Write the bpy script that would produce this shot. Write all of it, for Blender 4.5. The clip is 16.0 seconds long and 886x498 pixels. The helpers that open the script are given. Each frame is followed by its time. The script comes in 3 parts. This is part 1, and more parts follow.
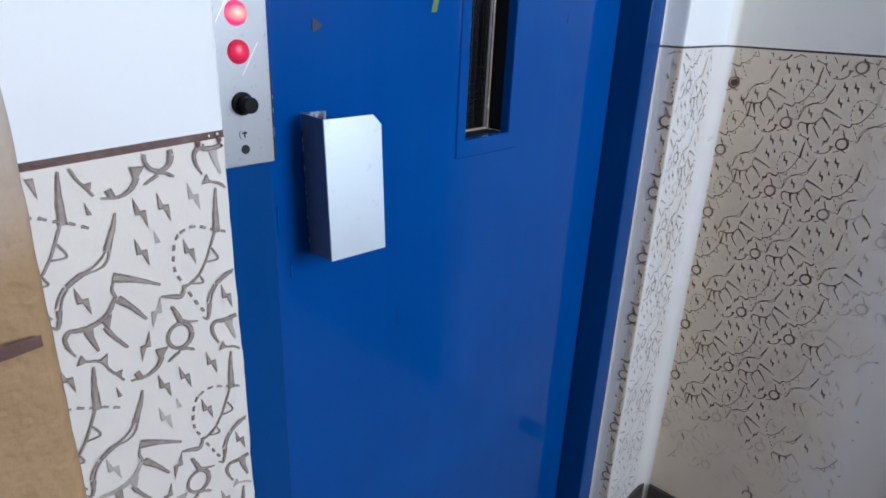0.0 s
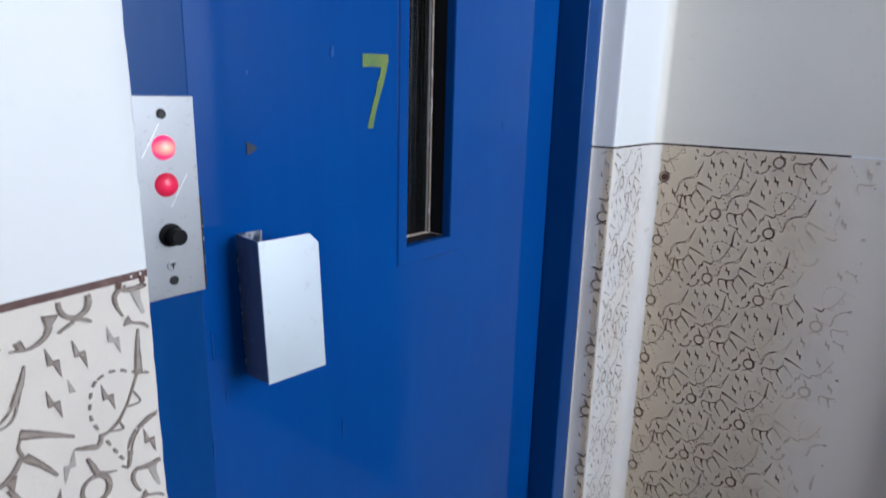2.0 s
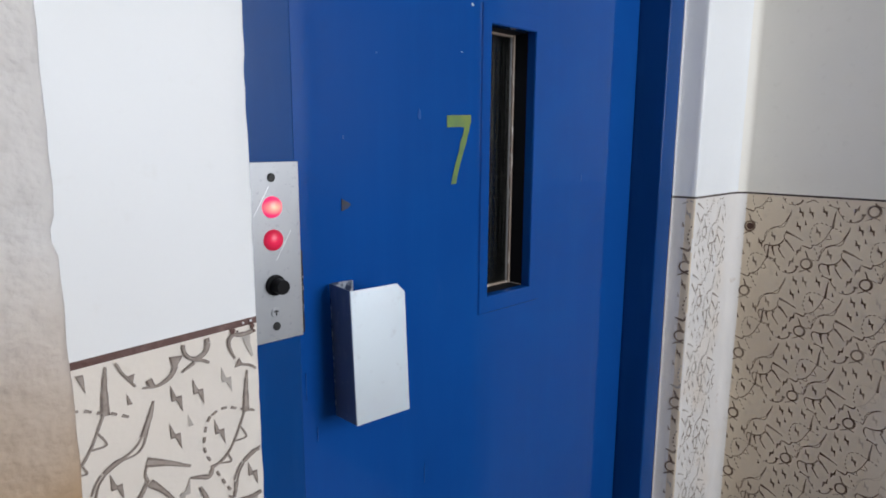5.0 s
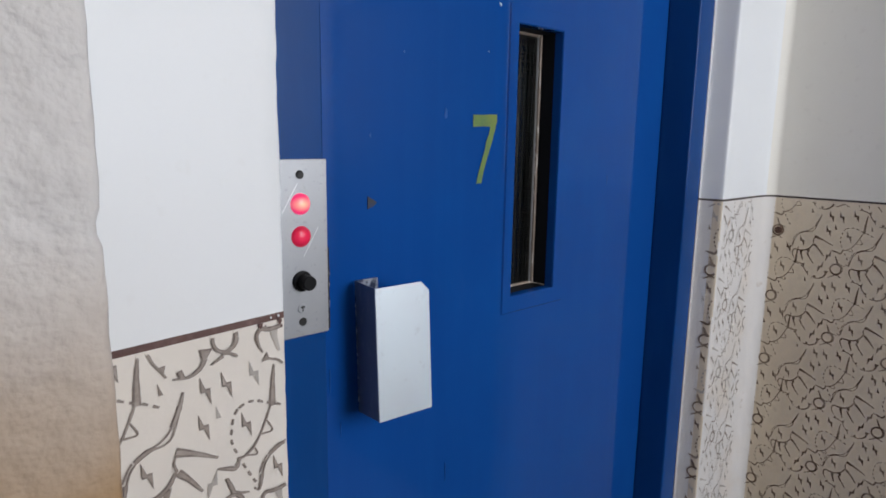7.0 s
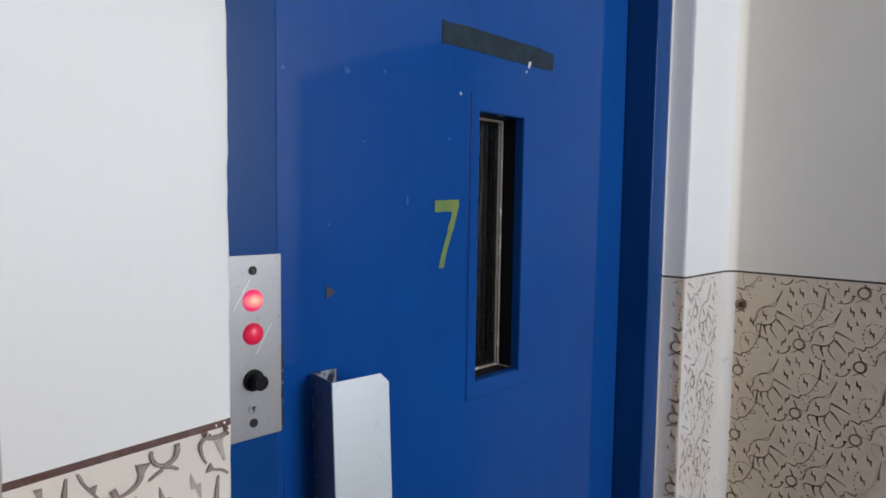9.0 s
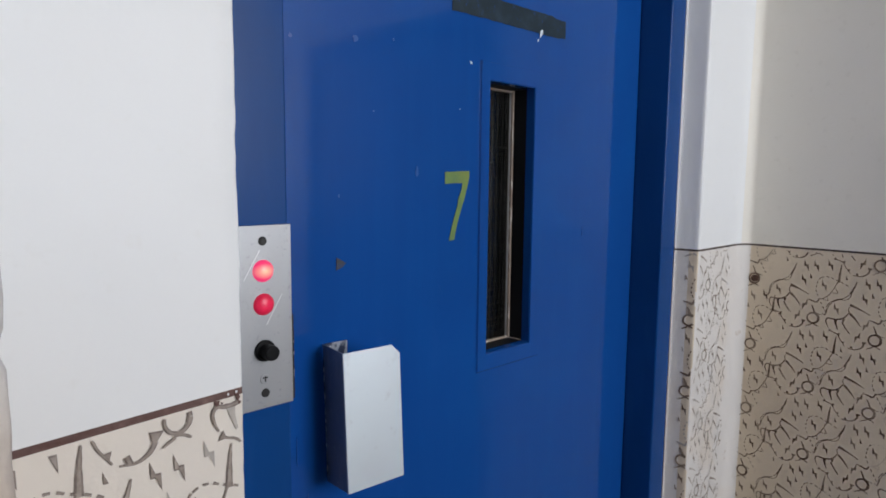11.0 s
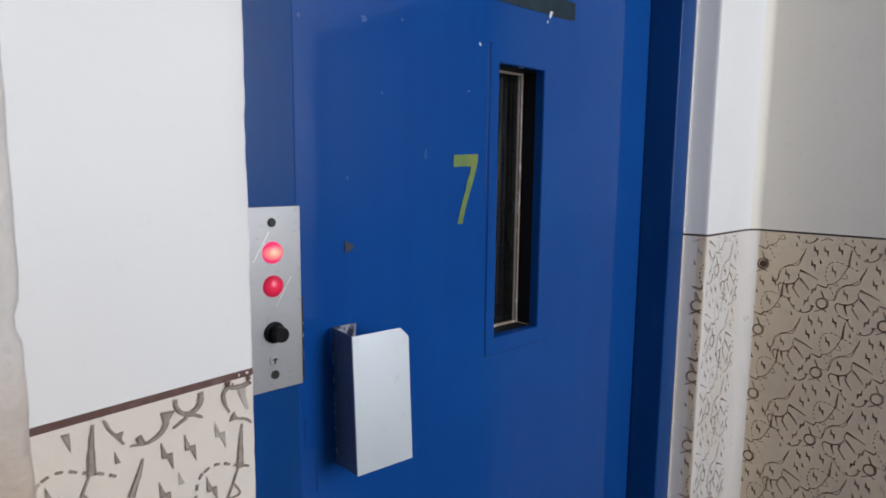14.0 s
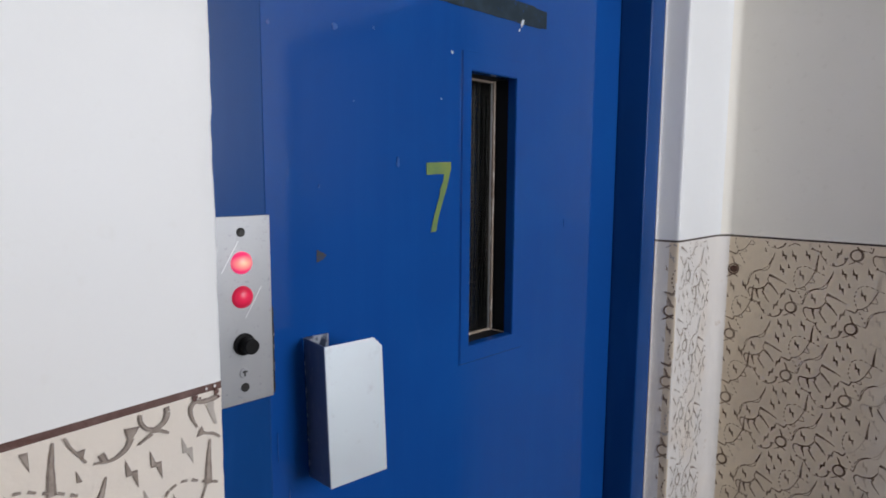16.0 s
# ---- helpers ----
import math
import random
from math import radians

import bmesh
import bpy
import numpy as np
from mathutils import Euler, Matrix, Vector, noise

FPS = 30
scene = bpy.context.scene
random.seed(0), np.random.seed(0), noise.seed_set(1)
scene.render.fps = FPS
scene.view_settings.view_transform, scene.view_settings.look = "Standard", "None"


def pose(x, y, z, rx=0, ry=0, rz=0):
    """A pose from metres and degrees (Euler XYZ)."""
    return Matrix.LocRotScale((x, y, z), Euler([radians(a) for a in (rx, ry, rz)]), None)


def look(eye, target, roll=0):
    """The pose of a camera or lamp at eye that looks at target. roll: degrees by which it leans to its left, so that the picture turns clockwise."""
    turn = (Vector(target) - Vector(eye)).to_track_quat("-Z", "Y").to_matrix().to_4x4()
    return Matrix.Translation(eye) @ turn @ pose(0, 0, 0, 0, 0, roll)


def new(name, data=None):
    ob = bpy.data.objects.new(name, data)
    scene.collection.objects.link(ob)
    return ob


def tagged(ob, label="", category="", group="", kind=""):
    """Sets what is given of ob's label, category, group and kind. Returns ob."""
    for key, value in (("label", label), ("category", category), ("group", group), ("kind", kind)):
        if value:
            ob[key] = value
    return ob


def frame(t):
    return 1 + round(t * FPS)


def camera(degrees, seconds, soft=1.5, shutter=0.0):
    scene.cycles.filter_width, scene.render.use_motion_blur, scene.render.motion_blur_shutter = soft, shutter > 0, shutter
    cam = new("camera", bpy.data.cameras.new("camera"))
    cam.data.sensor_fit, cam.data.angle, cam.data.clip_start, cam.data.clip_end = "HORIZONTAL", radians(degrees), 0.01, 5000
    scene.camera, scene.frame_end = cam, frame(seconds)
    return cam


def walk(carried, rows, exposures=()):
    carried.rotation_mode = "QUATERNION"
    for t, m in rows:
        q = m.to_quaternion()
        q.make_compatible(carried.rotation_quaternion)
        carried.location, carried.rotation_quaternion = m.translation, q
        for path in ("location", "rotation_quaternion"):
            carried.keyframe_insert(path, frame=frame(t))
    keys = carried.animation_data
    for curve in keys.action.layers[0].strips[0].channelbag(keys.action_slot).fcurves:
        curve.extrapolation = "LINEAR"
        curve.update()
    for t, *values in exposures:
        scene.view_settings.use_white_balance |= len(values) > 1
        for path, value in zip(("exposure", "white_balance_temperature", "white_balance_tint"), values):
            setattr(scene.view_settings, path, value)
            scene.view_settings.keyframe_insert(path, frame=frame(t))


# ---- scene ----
cam = camera(70.4, 16.0, soft=1.7, shutter=0.6)
PATH = [
    (0, (-0.449, -0.639, 1.313), (0.936, 0.611, 0.591), 2.4),
    (0.5, (-0.448, -0.637, 1.317), (0.936, 0.605, 0.58), 2.7),
    (1, (-0.449, -0.635, 1.315), (0.932, 0.608, 0.576), 2.7),
    (1.5, (-0.442, -0.629, 1.324), (0.97, 0.597, 0.616), 2.8),
    (1.6, (-0.439, -0.63, 1.328), (1.001, 0.586, 0.669), 1.9),
    (1.7, (-0.436, -0.634, 1.334), (1.029, 0.582, 0.734), 1.6),
    (1.8, (-0.432, -0.635, 1.345), (1.062, 0.567, 0.788), 2.1),
    (1.9, (-0.428, -0.639, 1.349), (1.092, 0.554, 0.836), 2.0),
    (2, (-0.424, -0.641, 1.354), (1.104, 0.557, 0.875), 1.5),
    (2.5, (-0.425, -0.647, 1.358), (1.097, 0.572, 0.915), 1.4),
    (3, (-0.427, -0.649, 1.361), (1.085, 0.592, 0.945), 1.0),
    (3.5, (-0.435, -0.657, 1.354), (1.059, 0.595, 0.909), 0.8),
    (4, (-0.44, -0.653, 1.356), (1.04, 0.622, 0.924), 0.1),
    (4.5, (-0.45, -0.663, 1.369), (0.958, 0.711, 1.011), 0.1),
    (6.8, (-0.458, -0.658, 1.366), (0.888, 0.783, 1.03), 0.8),
    (7, (-0.459, -0.66, 1.368), (0.876, 0.789, 1.025), 0.9),
    (7.5, (-0.459, -0.662, 1.361), (0.856, 0.803, 1.008), 0.3),
    (8, (-0.457, -0.658, 1.367), (0.868, 0.797, 1.007), 0.4),
    (8.1, (-0.455, -0.658, 1.372), (0.875, 0.795, 1.027), 0.4),
    (8.2, (-0.453, -0.657, 1.378), (0.887, 0.793, 1.069), 0.5),
    (8.3, (-0.451, -0.656, 1.386), (0.904, 0.789, 1.119), 0.9),
    (8.4, (-0.446, -0.654, 1.393), (0.932, 0.778, 1.181), 1.3),
    (8.5, (-0.443, -0.655, 1.398), (0.951, 0.77, 1.236), 0.9),
    (9, (-0.437, -0.661, 1.401), (0.973, 0.75, 1.255), 0.8),
    (11.5, (-0.433, -0.654, 1.391), (0.948, 0.773, 1.153), 0.6),
    (12, (-0.432, -0.652, 1.389), (0.956, 0.767, 1.143), 0.7),
    (12.5, (-0.429, -0.652, 1.387), (0.961, 0.764, 1.138), 0.5),
    (13, (-0.427, -0.648, 1.387), (0.971, 0.76, 1.136), 0.6),
    (13.5, (-0.428, -0.646, 1.389), (0.958, 0.772, 1.128), 0.8),
    (14, (-0.435, -0.65, 1.387), (0.935, 0.784, 1.128), 0.6),
    (14.5, (-0.443, -0.65, 1.381), (0.908, 0.798, 1.098), 1.0),
    (15, (-0.438, -0.647, 1.384), (0.953, 0.764, 1.107), 0.5),
    (15.5, (-0.433, -0.651, 1.385), (0.969, 0.753, 1.131), -0.0),
    (16, (-0.429, -0.65, 1.388), (0.996, 0.734, 1.152), 0.4),
]
walk(cam, [(t, look(eye, target, roll)) for t, eye, target, roll in PATH], exposures=[(0, -0.31, 5630, 10), (1.5, -0.30, 5730, 10), (3.5, -0.32, 6120, 11), (4.5, -0.41, 6280, 11), (7, -0.61, 6370, 12), (8, -0.63, 6400, 12), (9, -0.66, 6440, 12), (12, -0.63, 6470, 12), (16, -0.60, 6500, 13)])

# ---- world and light ----
world = bpy.data.worlds.new("sky")
scene.world = world
world.use_nodes = True
wn = world.node_tree
sky = wn.nodes.new("ShaderNodeTexSky")
sky.sky_type, sky.sun_disc = "NISHITA", False
sky.sun_elevation, sky.sun_rotation = radians(40), radians(150)
wn.nodes["Background"].inputs["Strength"].default_value = 0.1
wn.links.new(sky.outputs["Color"], wn.nodes["Background"].inputs["Color"])


def area(name, m, sx, sy, watts, color):
    d = bpy.data.lights.new(name, "AREA")
    d.shape, d.size, d.size_y, d.energy, d.color = "RECTANGLE", sx, sy, watts, color
    ob = new(name, d)
    ob.matrix_world = m
    return ob


# daylight in the opening of the landing's window, behind the camera
WIN_X0, WIN_X1, WIN_Z0, WIN_Z1, BACK_Y = 0.06, 0.98, 1.2, 2.42, -2.6
area("window_daylight", look(((WIN_X0 + WIN_X1) / 2, BACK_Y - 0.05, (WIN_Z0 + WIN_Z1) / 2), ((WIN_X0 + WIN_X1) / 2, 0, (WIN_Z0 + WIN_Z1) / 2 - 0.3)),
     WIN_X1 - WIN_X0, WIN_Z1 - WIN_Z0, 62, (0.93, 0.965, 1.0))


# ---- materials ----
def material(name, color, rough=0.6, metal=0.0, spots=(), bump=(), grain=None, coat=0.0, spec=0.5):
    """Principled paint. spots: (scale, low, high, colour, strength, stretch) stains; bump: (scale, distance) pairs."""
    m = bpy.data.materials.new(name)
    m.use_nodes = True
    nt = m.node_tree
    b = nt.nodes["Principled BSDF"]
    b.inputs["Roughness"].default_value, b.inputs["Metallic"].default_value = rough, metal
    b.inputs["Coat Weight"].default_value = coat
    b.inputs["Specular IOR Level"].default_value = spec
    co = nt.nodes.new("ShaderNodeTexCoord")
    rgb = nt.nodes.new("ShaderNodeRGB")
    rgb.outputs[0].default_value = (*color, 1)
    out = rgb.outputs[0]
    for scale, low, high, col, strength, stretch in spots:
        mp = nt.nodes.new("ShaderNodeMapping")
        mp.inputs["Scale"].default_value = stretch
        tx = nt.nodes.new("ShaderNodeTexNoise")
        tx.inputs["Scale"].default_value, tx.inputs["Detail"].default_value = scale, 5
        ramp = nt.nodes.new("ShaderNodeMapRange")
        ramp.inputs["From Min"].default_value, ramp.inputs["From Max"].default_value = low, high
        ramp.inputs["To Max"].default_value = strength
        mix = nt.nodes.new("ShaderNodeMix")
        mix.data_type = "RGBA"
        nt.links.new(co.outputs["Object"], mp.inputs["Vector"])
        nt.links.new(mp.outputs[0], tx.inputs["Vector"])
        nt.links.new(tx.outputs["Fac"], ramp.inputs["Value"])
        nt.links.new(ramp.outputs[0], mix.inputs["Factor"])
        nt.links.new(out, mix.inputs["A"])
        mix.inputs["B"].default_value = (*col, 1)
        out = mix.outputs["Result"]
    nt.links.new(out, b.inputs["Base Color"])
    last = None
    for scale, dist, stretch in bump:
        mp = nt.nodes.new("ShaderNodeMapping")
        mp.inputs["Scale"].default_value = stretch
        tx = nt.nodes.new("ShaderNodeTexNoise")
        tx.inputs["Scale"].default_value, tx.inputs["Detail"].default_value = scale, 4
        bp = nt.nodes.new("ShaderNodeBump")
        bp.inputs["Distance"].default_value, bp.inputs["Strength"].default_value = dist, 1.0
        nt.links.new(co.outputs["Object"], mp.inputs["Vector"])
        nt.links.new(mp.outputs[0], tx.inputs["Vector"])
        nt.links.new(tx.outputs["Fac"], bp.inputs["Height"])
        if last:
            nt.links.new(last, bp.inputs["Normal"])
        last = bp.outputs["Normal"]
    if last:
        nt.links.new(last, b.inputs["Normal"])
    if grain:
        low, high, scale, stretch = grain
        mp = nt.nodes.new("ShaderNodeMapping")
        mp.inputs["Scale"].default_value = stretch
        tx = nt.nodes.new("ShaderNodeTexNoise")
        tx.inputs["Scale"].default_value = scale
        rr = nt.nodes.new("ShaderNodeMapRange")
        rr.inputs["To Min"].default_value, rr.inputs["To Max"].default_value = low, high
        nt.links.new(co.outputs["Object"], mp.inputs["Vector"])
        nt.links.new(mp.outputs[0], tx.inputs["Vector"])
        nt.links.new(tx.outputs["Fac"], rr.inputs["Value"])
        nt.links.new(rr.outputs[0], b.inputs["Roughness"])
    return m


ONE = (1, 1, 1)
WHITE = material("white_wall_paint", (0.79, 0.81, 0.835), 0.5, spots=[(3, .45, .75, (0.75, 0.76, 0.765), .6, ONE), (60, .64, .8, (0.68, 0.67, 0.645), .2, ONE)], bump=[(9, .0012, ONE), (140, .00012, ONE)])
# darker, warmer copy of the white paint, colouring in the side wall's shade
WHITE_SHADED = material("white_wall_shaded", (0.775, 0.75, 0.695), 0.55, spots=[(3, .45, .75, (0.69, 0.665, 0.605), .6, ONE), (60, .62, .8, (0.62, 0.59, 0.53), .35, ONE)], bump=[(14, .0015, ONE), (220, .0002, ONE)])
CREAM = material("cream_dado_paint", (0.69, 0.592, 0.462), 0.5, spots=[(4, .45, .75, (0.57, 0.475, 0.38), .6, ONE), (50, .6, .8, (0.50, 0.42, 0.34), .4, ONE)], bump=[(14, .0015, ONE), (220, .0002, ONE)])
# lighter copy of the dado cream, for the faces turned to the light
CREAM_LIT = material("cream_dado_lit", (0.71, 0.688, 0.67), 0.5, spots=[(4, .45, .75, (0.66, 0.65, 0.64), .6, ONE), (6, .55, .72, (0.70, 0.63, 0.56), .7, ONE), (28, .66, .76, (0.5, 0.40, 0.32), .5, ONE)], bump=[(14, .0015, ONE), (220, .0002, ONE)])
PIER = material("rough_pier_plaster", (0.60, 0.58, 0.57), 0.7, spots=[(7, .45, .7, (0.54, 0.515, 0.50), .7, ONE), (45, .55, .8, (0.38, 0.36, 0.34), .4, ONE)], bump=[(30, .005, ONE), (120, .0012, ONE)])
LINE = material("brown_line_paint", (0.105, 0.05, 0.042), 0.5, spots=[(90, .5, .75, (0.18, 0.105, 0.09), .8, ONE)], bump=[(150, .001, ONE)])
LINE_DARK = material("dark_line_paint", (0.06, 0.045, 0.04), 0.5, spots=[(90, .5, .75, (0.14, 0.11, 0.1), .7, ONE)])
MARK = material("grey_brown_pattern_paint", (0.285, 0.235, 0.205), 0.5, spots=[(40, .5, .68, (0.44, 0.385, 0.345), .8, ONE), (160, .42, .68, (0.38, 0.33, 0.295), .8, ONE)])
# the dado cream lightened again, to colour in the west wall's stronger light
WEST = material("cream_dado_lit_west", (0.75, 0.695, 0.632), 0.5, spots=[(4, .45, .75, (0.69, 0.655, 0.62), .6, ONE), (7, .55, .75, (0.70, 0.62, 0.545), .6, ONE), (30, .68, .78, (0.5, 0.40, 0.32), .45, ONE)], bump=[(14, .0015, ONE), (220, .0002, ONE)])
MARK_EDGE = material("dark_pattern_rim", (0.17, 0.132, 0.115), 0.5, spots=[(120, .42, .66, (0.31, 0.265, 0.235), .9, ONE)])
MARK_DARK = material("brown_pattern_paint", (0.148, 0.097, 0.066), 0.5, spots=[(38, .42, .66, (0.37, 0.295, 0.225), .85, ONE)])
MARK_WORN = material("worn_pattern_paint", (0.36, 0.325, 0.30), 0.5, spots=[(35, .4, .65, (0.50, 0.46, 0.42), .95, ONE)])
MARK_FADED = material("faded_pattern_paint", (0.53, 0.45, 0.36), 0.5, spots=[(30, .4, .62, (0.62, 0.525, 0.42), .95, ONE)])
BLUE = material("blue_gloss_paint", (0.0064, 0.068, 0.302), 0.075, spec=0.27, spots=[(2.2, .4, .7, (0.003, 0.053, 0.25), .6, (1, 1, .35)), (26, .5, .75, (0.008, 0.086, 0.355), .25, (1, 1, .08)), (5, .48, .7, (0.006, 0.08, 0.33), .5, ONE), (30, .6, .8, (0.014, 0.074, 0.31), .4, (1, 1, .25))], bump=[(6, .0005, (1, 1, .5)), (70, .00003, ONE)])
BLUE_FRAME = material("blue_frame_paint", (0.0048, 0.056, 0.228), 0.2, spec=0.14, spots=[(6, .4, .7, (0.003, 0.04, 0.165), .6, (1, 1, .3)), (40, .55, .75, (0.010, 0.066, 0.24), .4, (1, 1, .15))], bump=[(9, .0006, (1, 1, .4)), (90, .00005, ONE)])
BLUE_DARK = material("blue_steel_side", (0.16, 0.19, 0.255), 0.42, spots=[(14, .45, .7, (0.105, 0.13, 0.195), .7, (1, 1, .5)), (60, .57, .7, (0.24, 0.265, 0.31), .5, (1, 1, .5)), (150, .64, .74, (0.34, 0.36, 0.39), .6, ONE)])
ALU = material("brushed_aluminium", (0.36, 0.37, 0.39), 0.42, 0.7, spots=[(30, .5, .8, (0.30, 0.315, 0.335), .5, (1, 1, .3)), (190, .62, .75, (0.2, 0.2, 0.21), .5, ONE)], grain=(.36, .52, 80, (1, 1, 12)))
STEEL = material("satin_steel_cover", (0.66, 0.735, 0.80), 0.45, 0.45, spots=[(12, .5, .8, (0.62, 0.66, 0.72), .6, ONE), (80, .62, .78, (0.5, 0.53, 0.58), .5, ONE)], grain=(.34, .5, 20, ONE))
FLANGE = material("chipped_steel_flange", (0.42, 0.45, 0.50), 0.5, 0.3, spots=[(90, .46, .56, (0.03, 0.045, 0.09), 1.0, (1, 1, .6)), (30, .5, .7, (0.25, 0.28, 0.33), .6, ONE)])
SCREW = material("dull_screw_steel", (0.05, 0.05, 0.05), 0.5, 1.0)
BLACK = material("black_plastic", (0.006, 0.006, 0.007), 0.5, spec=0.14)
HOLE = material("dark_hole", (0.02, 0.02, 0.02), 0.8)
SCRATCH = material("bright_scratch", (0.62, 0.62, 0.64), 0.4, 0.8)
YELLOW = material("yellow_green_paint", (0.15, 0.24, 0.06), 0.45, spots=[(60, .45, .7, (0.09, 0.17, 0.08), .8, ONE), (18, .5, .7, (0.21, 0.26, 0.05), .6, ONE)])
TAPE = material("dark_sticker_residue", (0.013, 0.027, 0.04), 0.6, spec=0.2, spots=[(40, .45, .7, (0.022, 0.044, 0.07), .8, ONE), (120, .6, .7, (0.01, 0.05, 0.18), .6, ONE)])
CHIP = material("bare_steel_chip", (0.042, 0.044, 0.052), 0.7, spots=[(160, .45, .6, (0.02, 0.04, 0.11), .7, ONE)])
RUST = material("rust_chip", (0.075, 0.036, 0.026), 0.8, spots=[(200, .45, .6, (0.14, 0.075, 0.05), .8, ONE)])
SPLASH = material("white_paint_splash", (0.6, 0.68, 0.75), 0.5)
SPLASH_FAINT = material("pale_blue_scuff", (0.010, 0.086, 0.345), 0.3)
BEAD = material("bare_glazing_bead", (0.34, 0.27, 0.22), 0.45, spots=[(50, .45, .7, (0.18, 0.135, 0.105), .8, (1, 1, .3)), (120, .56, .66, (0.75, 0.71, 0.66), .9, (1, 1, .25))])
WIRE = material("glass_wire", (0.15, 0.15, 0.135), 0.28, 1.0)
LINING = material("black_lining", (0.004, 0.005, 0.008), 0.6, spec=0.12)
SHAFT = material("darkened_shaft_wall", (0.035, 0.032, 0.028), 0.9, spots=[(5, .4, .7, (0.05, 0.045, 0.04), .7, ONE)])
TILE = material("dark_brown_tile", (0.045, 0.034, 0.027), 0.35, spots=[(12, .45, .7, (0.06, 0.052, 0.048), .7, ONE)])
TERRAZZO = material("grey_terrazzo", (0.26, 0.245, 0.225), 0.45, spots=[(70, .5, .6, (0.16, 0.15, 0.14), .7, ONE), (140, .6, .66, (0.5, 0.48, 0.45), .8, ONE), (4, .45, .7, (0.20, 0.19, 0.175), .5, ONE)])
GROUT = material("floor_bedding", (0.12, 0.11, 0.10), 0.9)
WOOD = material("dark_stained_wood", (0.06, 0.035, 0.02), 0.45, spots=[(6, .4, .7, (0.09, 0.055, 0.032), .8, (8, 8, .6))])
CEIL = material("warm_ceiling_paint", (0.74, 0.69, 0.61), 0.8, spots=[(3, .45, .7, (0.68, 0.63, 0.55), .7, ONE)])


def lit(name, rim, core, strength):
    """A lens of red plastic with a lamp behind it: brighter in the middle."""
    m = material(name, (0.4, 0.012, 0.04), 0.32)
    nt = m.node_tree
    b = nt.nodes["Principled BSDF"]
    co = nt.nodes.new("ShaderNodeTexCoord")
    mp = nt.nodes.new("ShaderNodeMapping")
    mp.inputs["Scale"].default_value = (70, 0, 110)
    ln = nt.nodes.new("ShaderNodeVectorMath")
    ln.operation = "LENGTH"
    mr = nt.nodes.new("ShaderNodeMapRange")
    mr.inputs["From Min"].default_value, mr.inputs["From Max"].default_value = 0.1, 0.9
    mix = nt.nodes.new("ShaderNodeMix")
    mix.data_type = "RGBA"
    mix.inputs["A"].default_value, mix.inputs["B"].default_value = (*core, 1), (*rim, 1)
    nt.links.new(co.outputs["Object"], mp.inputs["Vector"])
    nt.links.new(mp.outputs[0], ln.inputs[0])
    nt.links.new(ln.outputs["Value"], mr.inputs["Value"])
    nt.links.new(mr.outputs[0], mix.inputs["Factor"])
    nt.links.new(mix.outputs["Result"], b.inputs["Emission Color"])
    b.inputs["Emission Strength"].default_value = strength
    return m


LAMP_HOT = lit("lit_red_lens", (0.95, 0.04, 0.19), (1.0, 0.70, 0.45), 1.2)
LAMP_RED = lit("glowing_red_lens", (0.5, 0.002, 0.04), (0.85, 0.025, 0.10), 0.8)

GLASS = bpy.data.materials.new("wired_glass")
GLASS.use_nodes = True
gt = GLASS.node_tree
gt.nodes.remove(gt.nodes["Principled BSDF"])
g_t, g_g, g_m, g_f = (gt.nodes.new("ShaderNodeBsdf" + k) for k in ("Transparent", "Glossy")), None, gt.nodes.new("ShaderNodeMixShader"), gt.nodes.new("ShaderNodeFresnel")
g_t, g_g = g_t
g_t.inputs["Color"].default_value = (0.75, 0.78, 0.76, 1)
g_g.inputs["Roughness"].default_value = 0.10
g_f.inputs["IOR"].default_value = 1.9
g_c, g_p, g_n, g_b = (gt.nodes.new("ShaderNode" + k) for k in ("TexCoord", "Mapping", "TexNoise", "Bump"))
g_p.inputs["Scale"].default_value = (1, 1, 0.02)
g_n.inputs["Scale"].default_value = 260
g_b.inputs["Distance"].default_value = 0.0006
gt.links.new(g_c.outputs["Object"], g_p.inputs["Vector"])
gt.links.new(g_p.outputs[0], g_n.inputs["Vector"])
gt.links.new(g_n.outputs["Fac"], g_b.inputs["Height"])
gt.links.new(g_b.outputs["Normal"], g_g.inputs["Normal"])
gt.links.new(g_f.outputs[0], g_m.inputs[0])
gt.links.new(g_t.outputs[0], g_m.inputs[1])
gt.links.new(g_g.outputs[0], g_m.inputs[2])
gt.links.new(g_m.outputs[0], gt.nodes["Material Output"].inputs["Surface"])


# ---- mesh helpers ----
def mesh_of(bm, name, mats):
    me = bpy.data.meshes.new(name)
    bmesh.ops.recalc_face_normals(bm, faces=bm.faces)
    bm.to_mesh(me)
    bm.free()
    for m in mats if isinstance(mats, (list, tuple)) else [mats]:
        me.materials.append(m)
    return me


def part(name, bm, mat, parent=None, label=""):
    ob = new(name, mesh_of(bm, name, mat))
    if parent:
        ob.parent = parent
    return tagged(ob, label)


def structure(name, bm, mat, label, category):
    return tagged(part(name, bm, mat), label, category, kind="structure")


def thing(name, label, category, at=(0, 0, 0), group=""):
    ob = new(name)
    ob.empty_display_size = 0.05
    ob.location = at
    return tagged(ob, label, category, group)


def box(x0, x1, y0, y1, z0, z1, bevel=0.0, seg=2, bm=None):
    bm = bm or bmesh.new()
    vs = bmesh.ops.create_cube(bm, size=1)["verts"]
    bmesh.ops.scale(bm, vec=(x1 - x0, y1 - y0, z1 - z0), verts=vs)
    bmesh.ops.translate(bm, vec=((x0 + x1) / 2, (y0 + y1) / 2, (z0 + z1) / 2), verts=vs)
    if bevel:
        es = list({e for v in vs for e in v.link_edges})
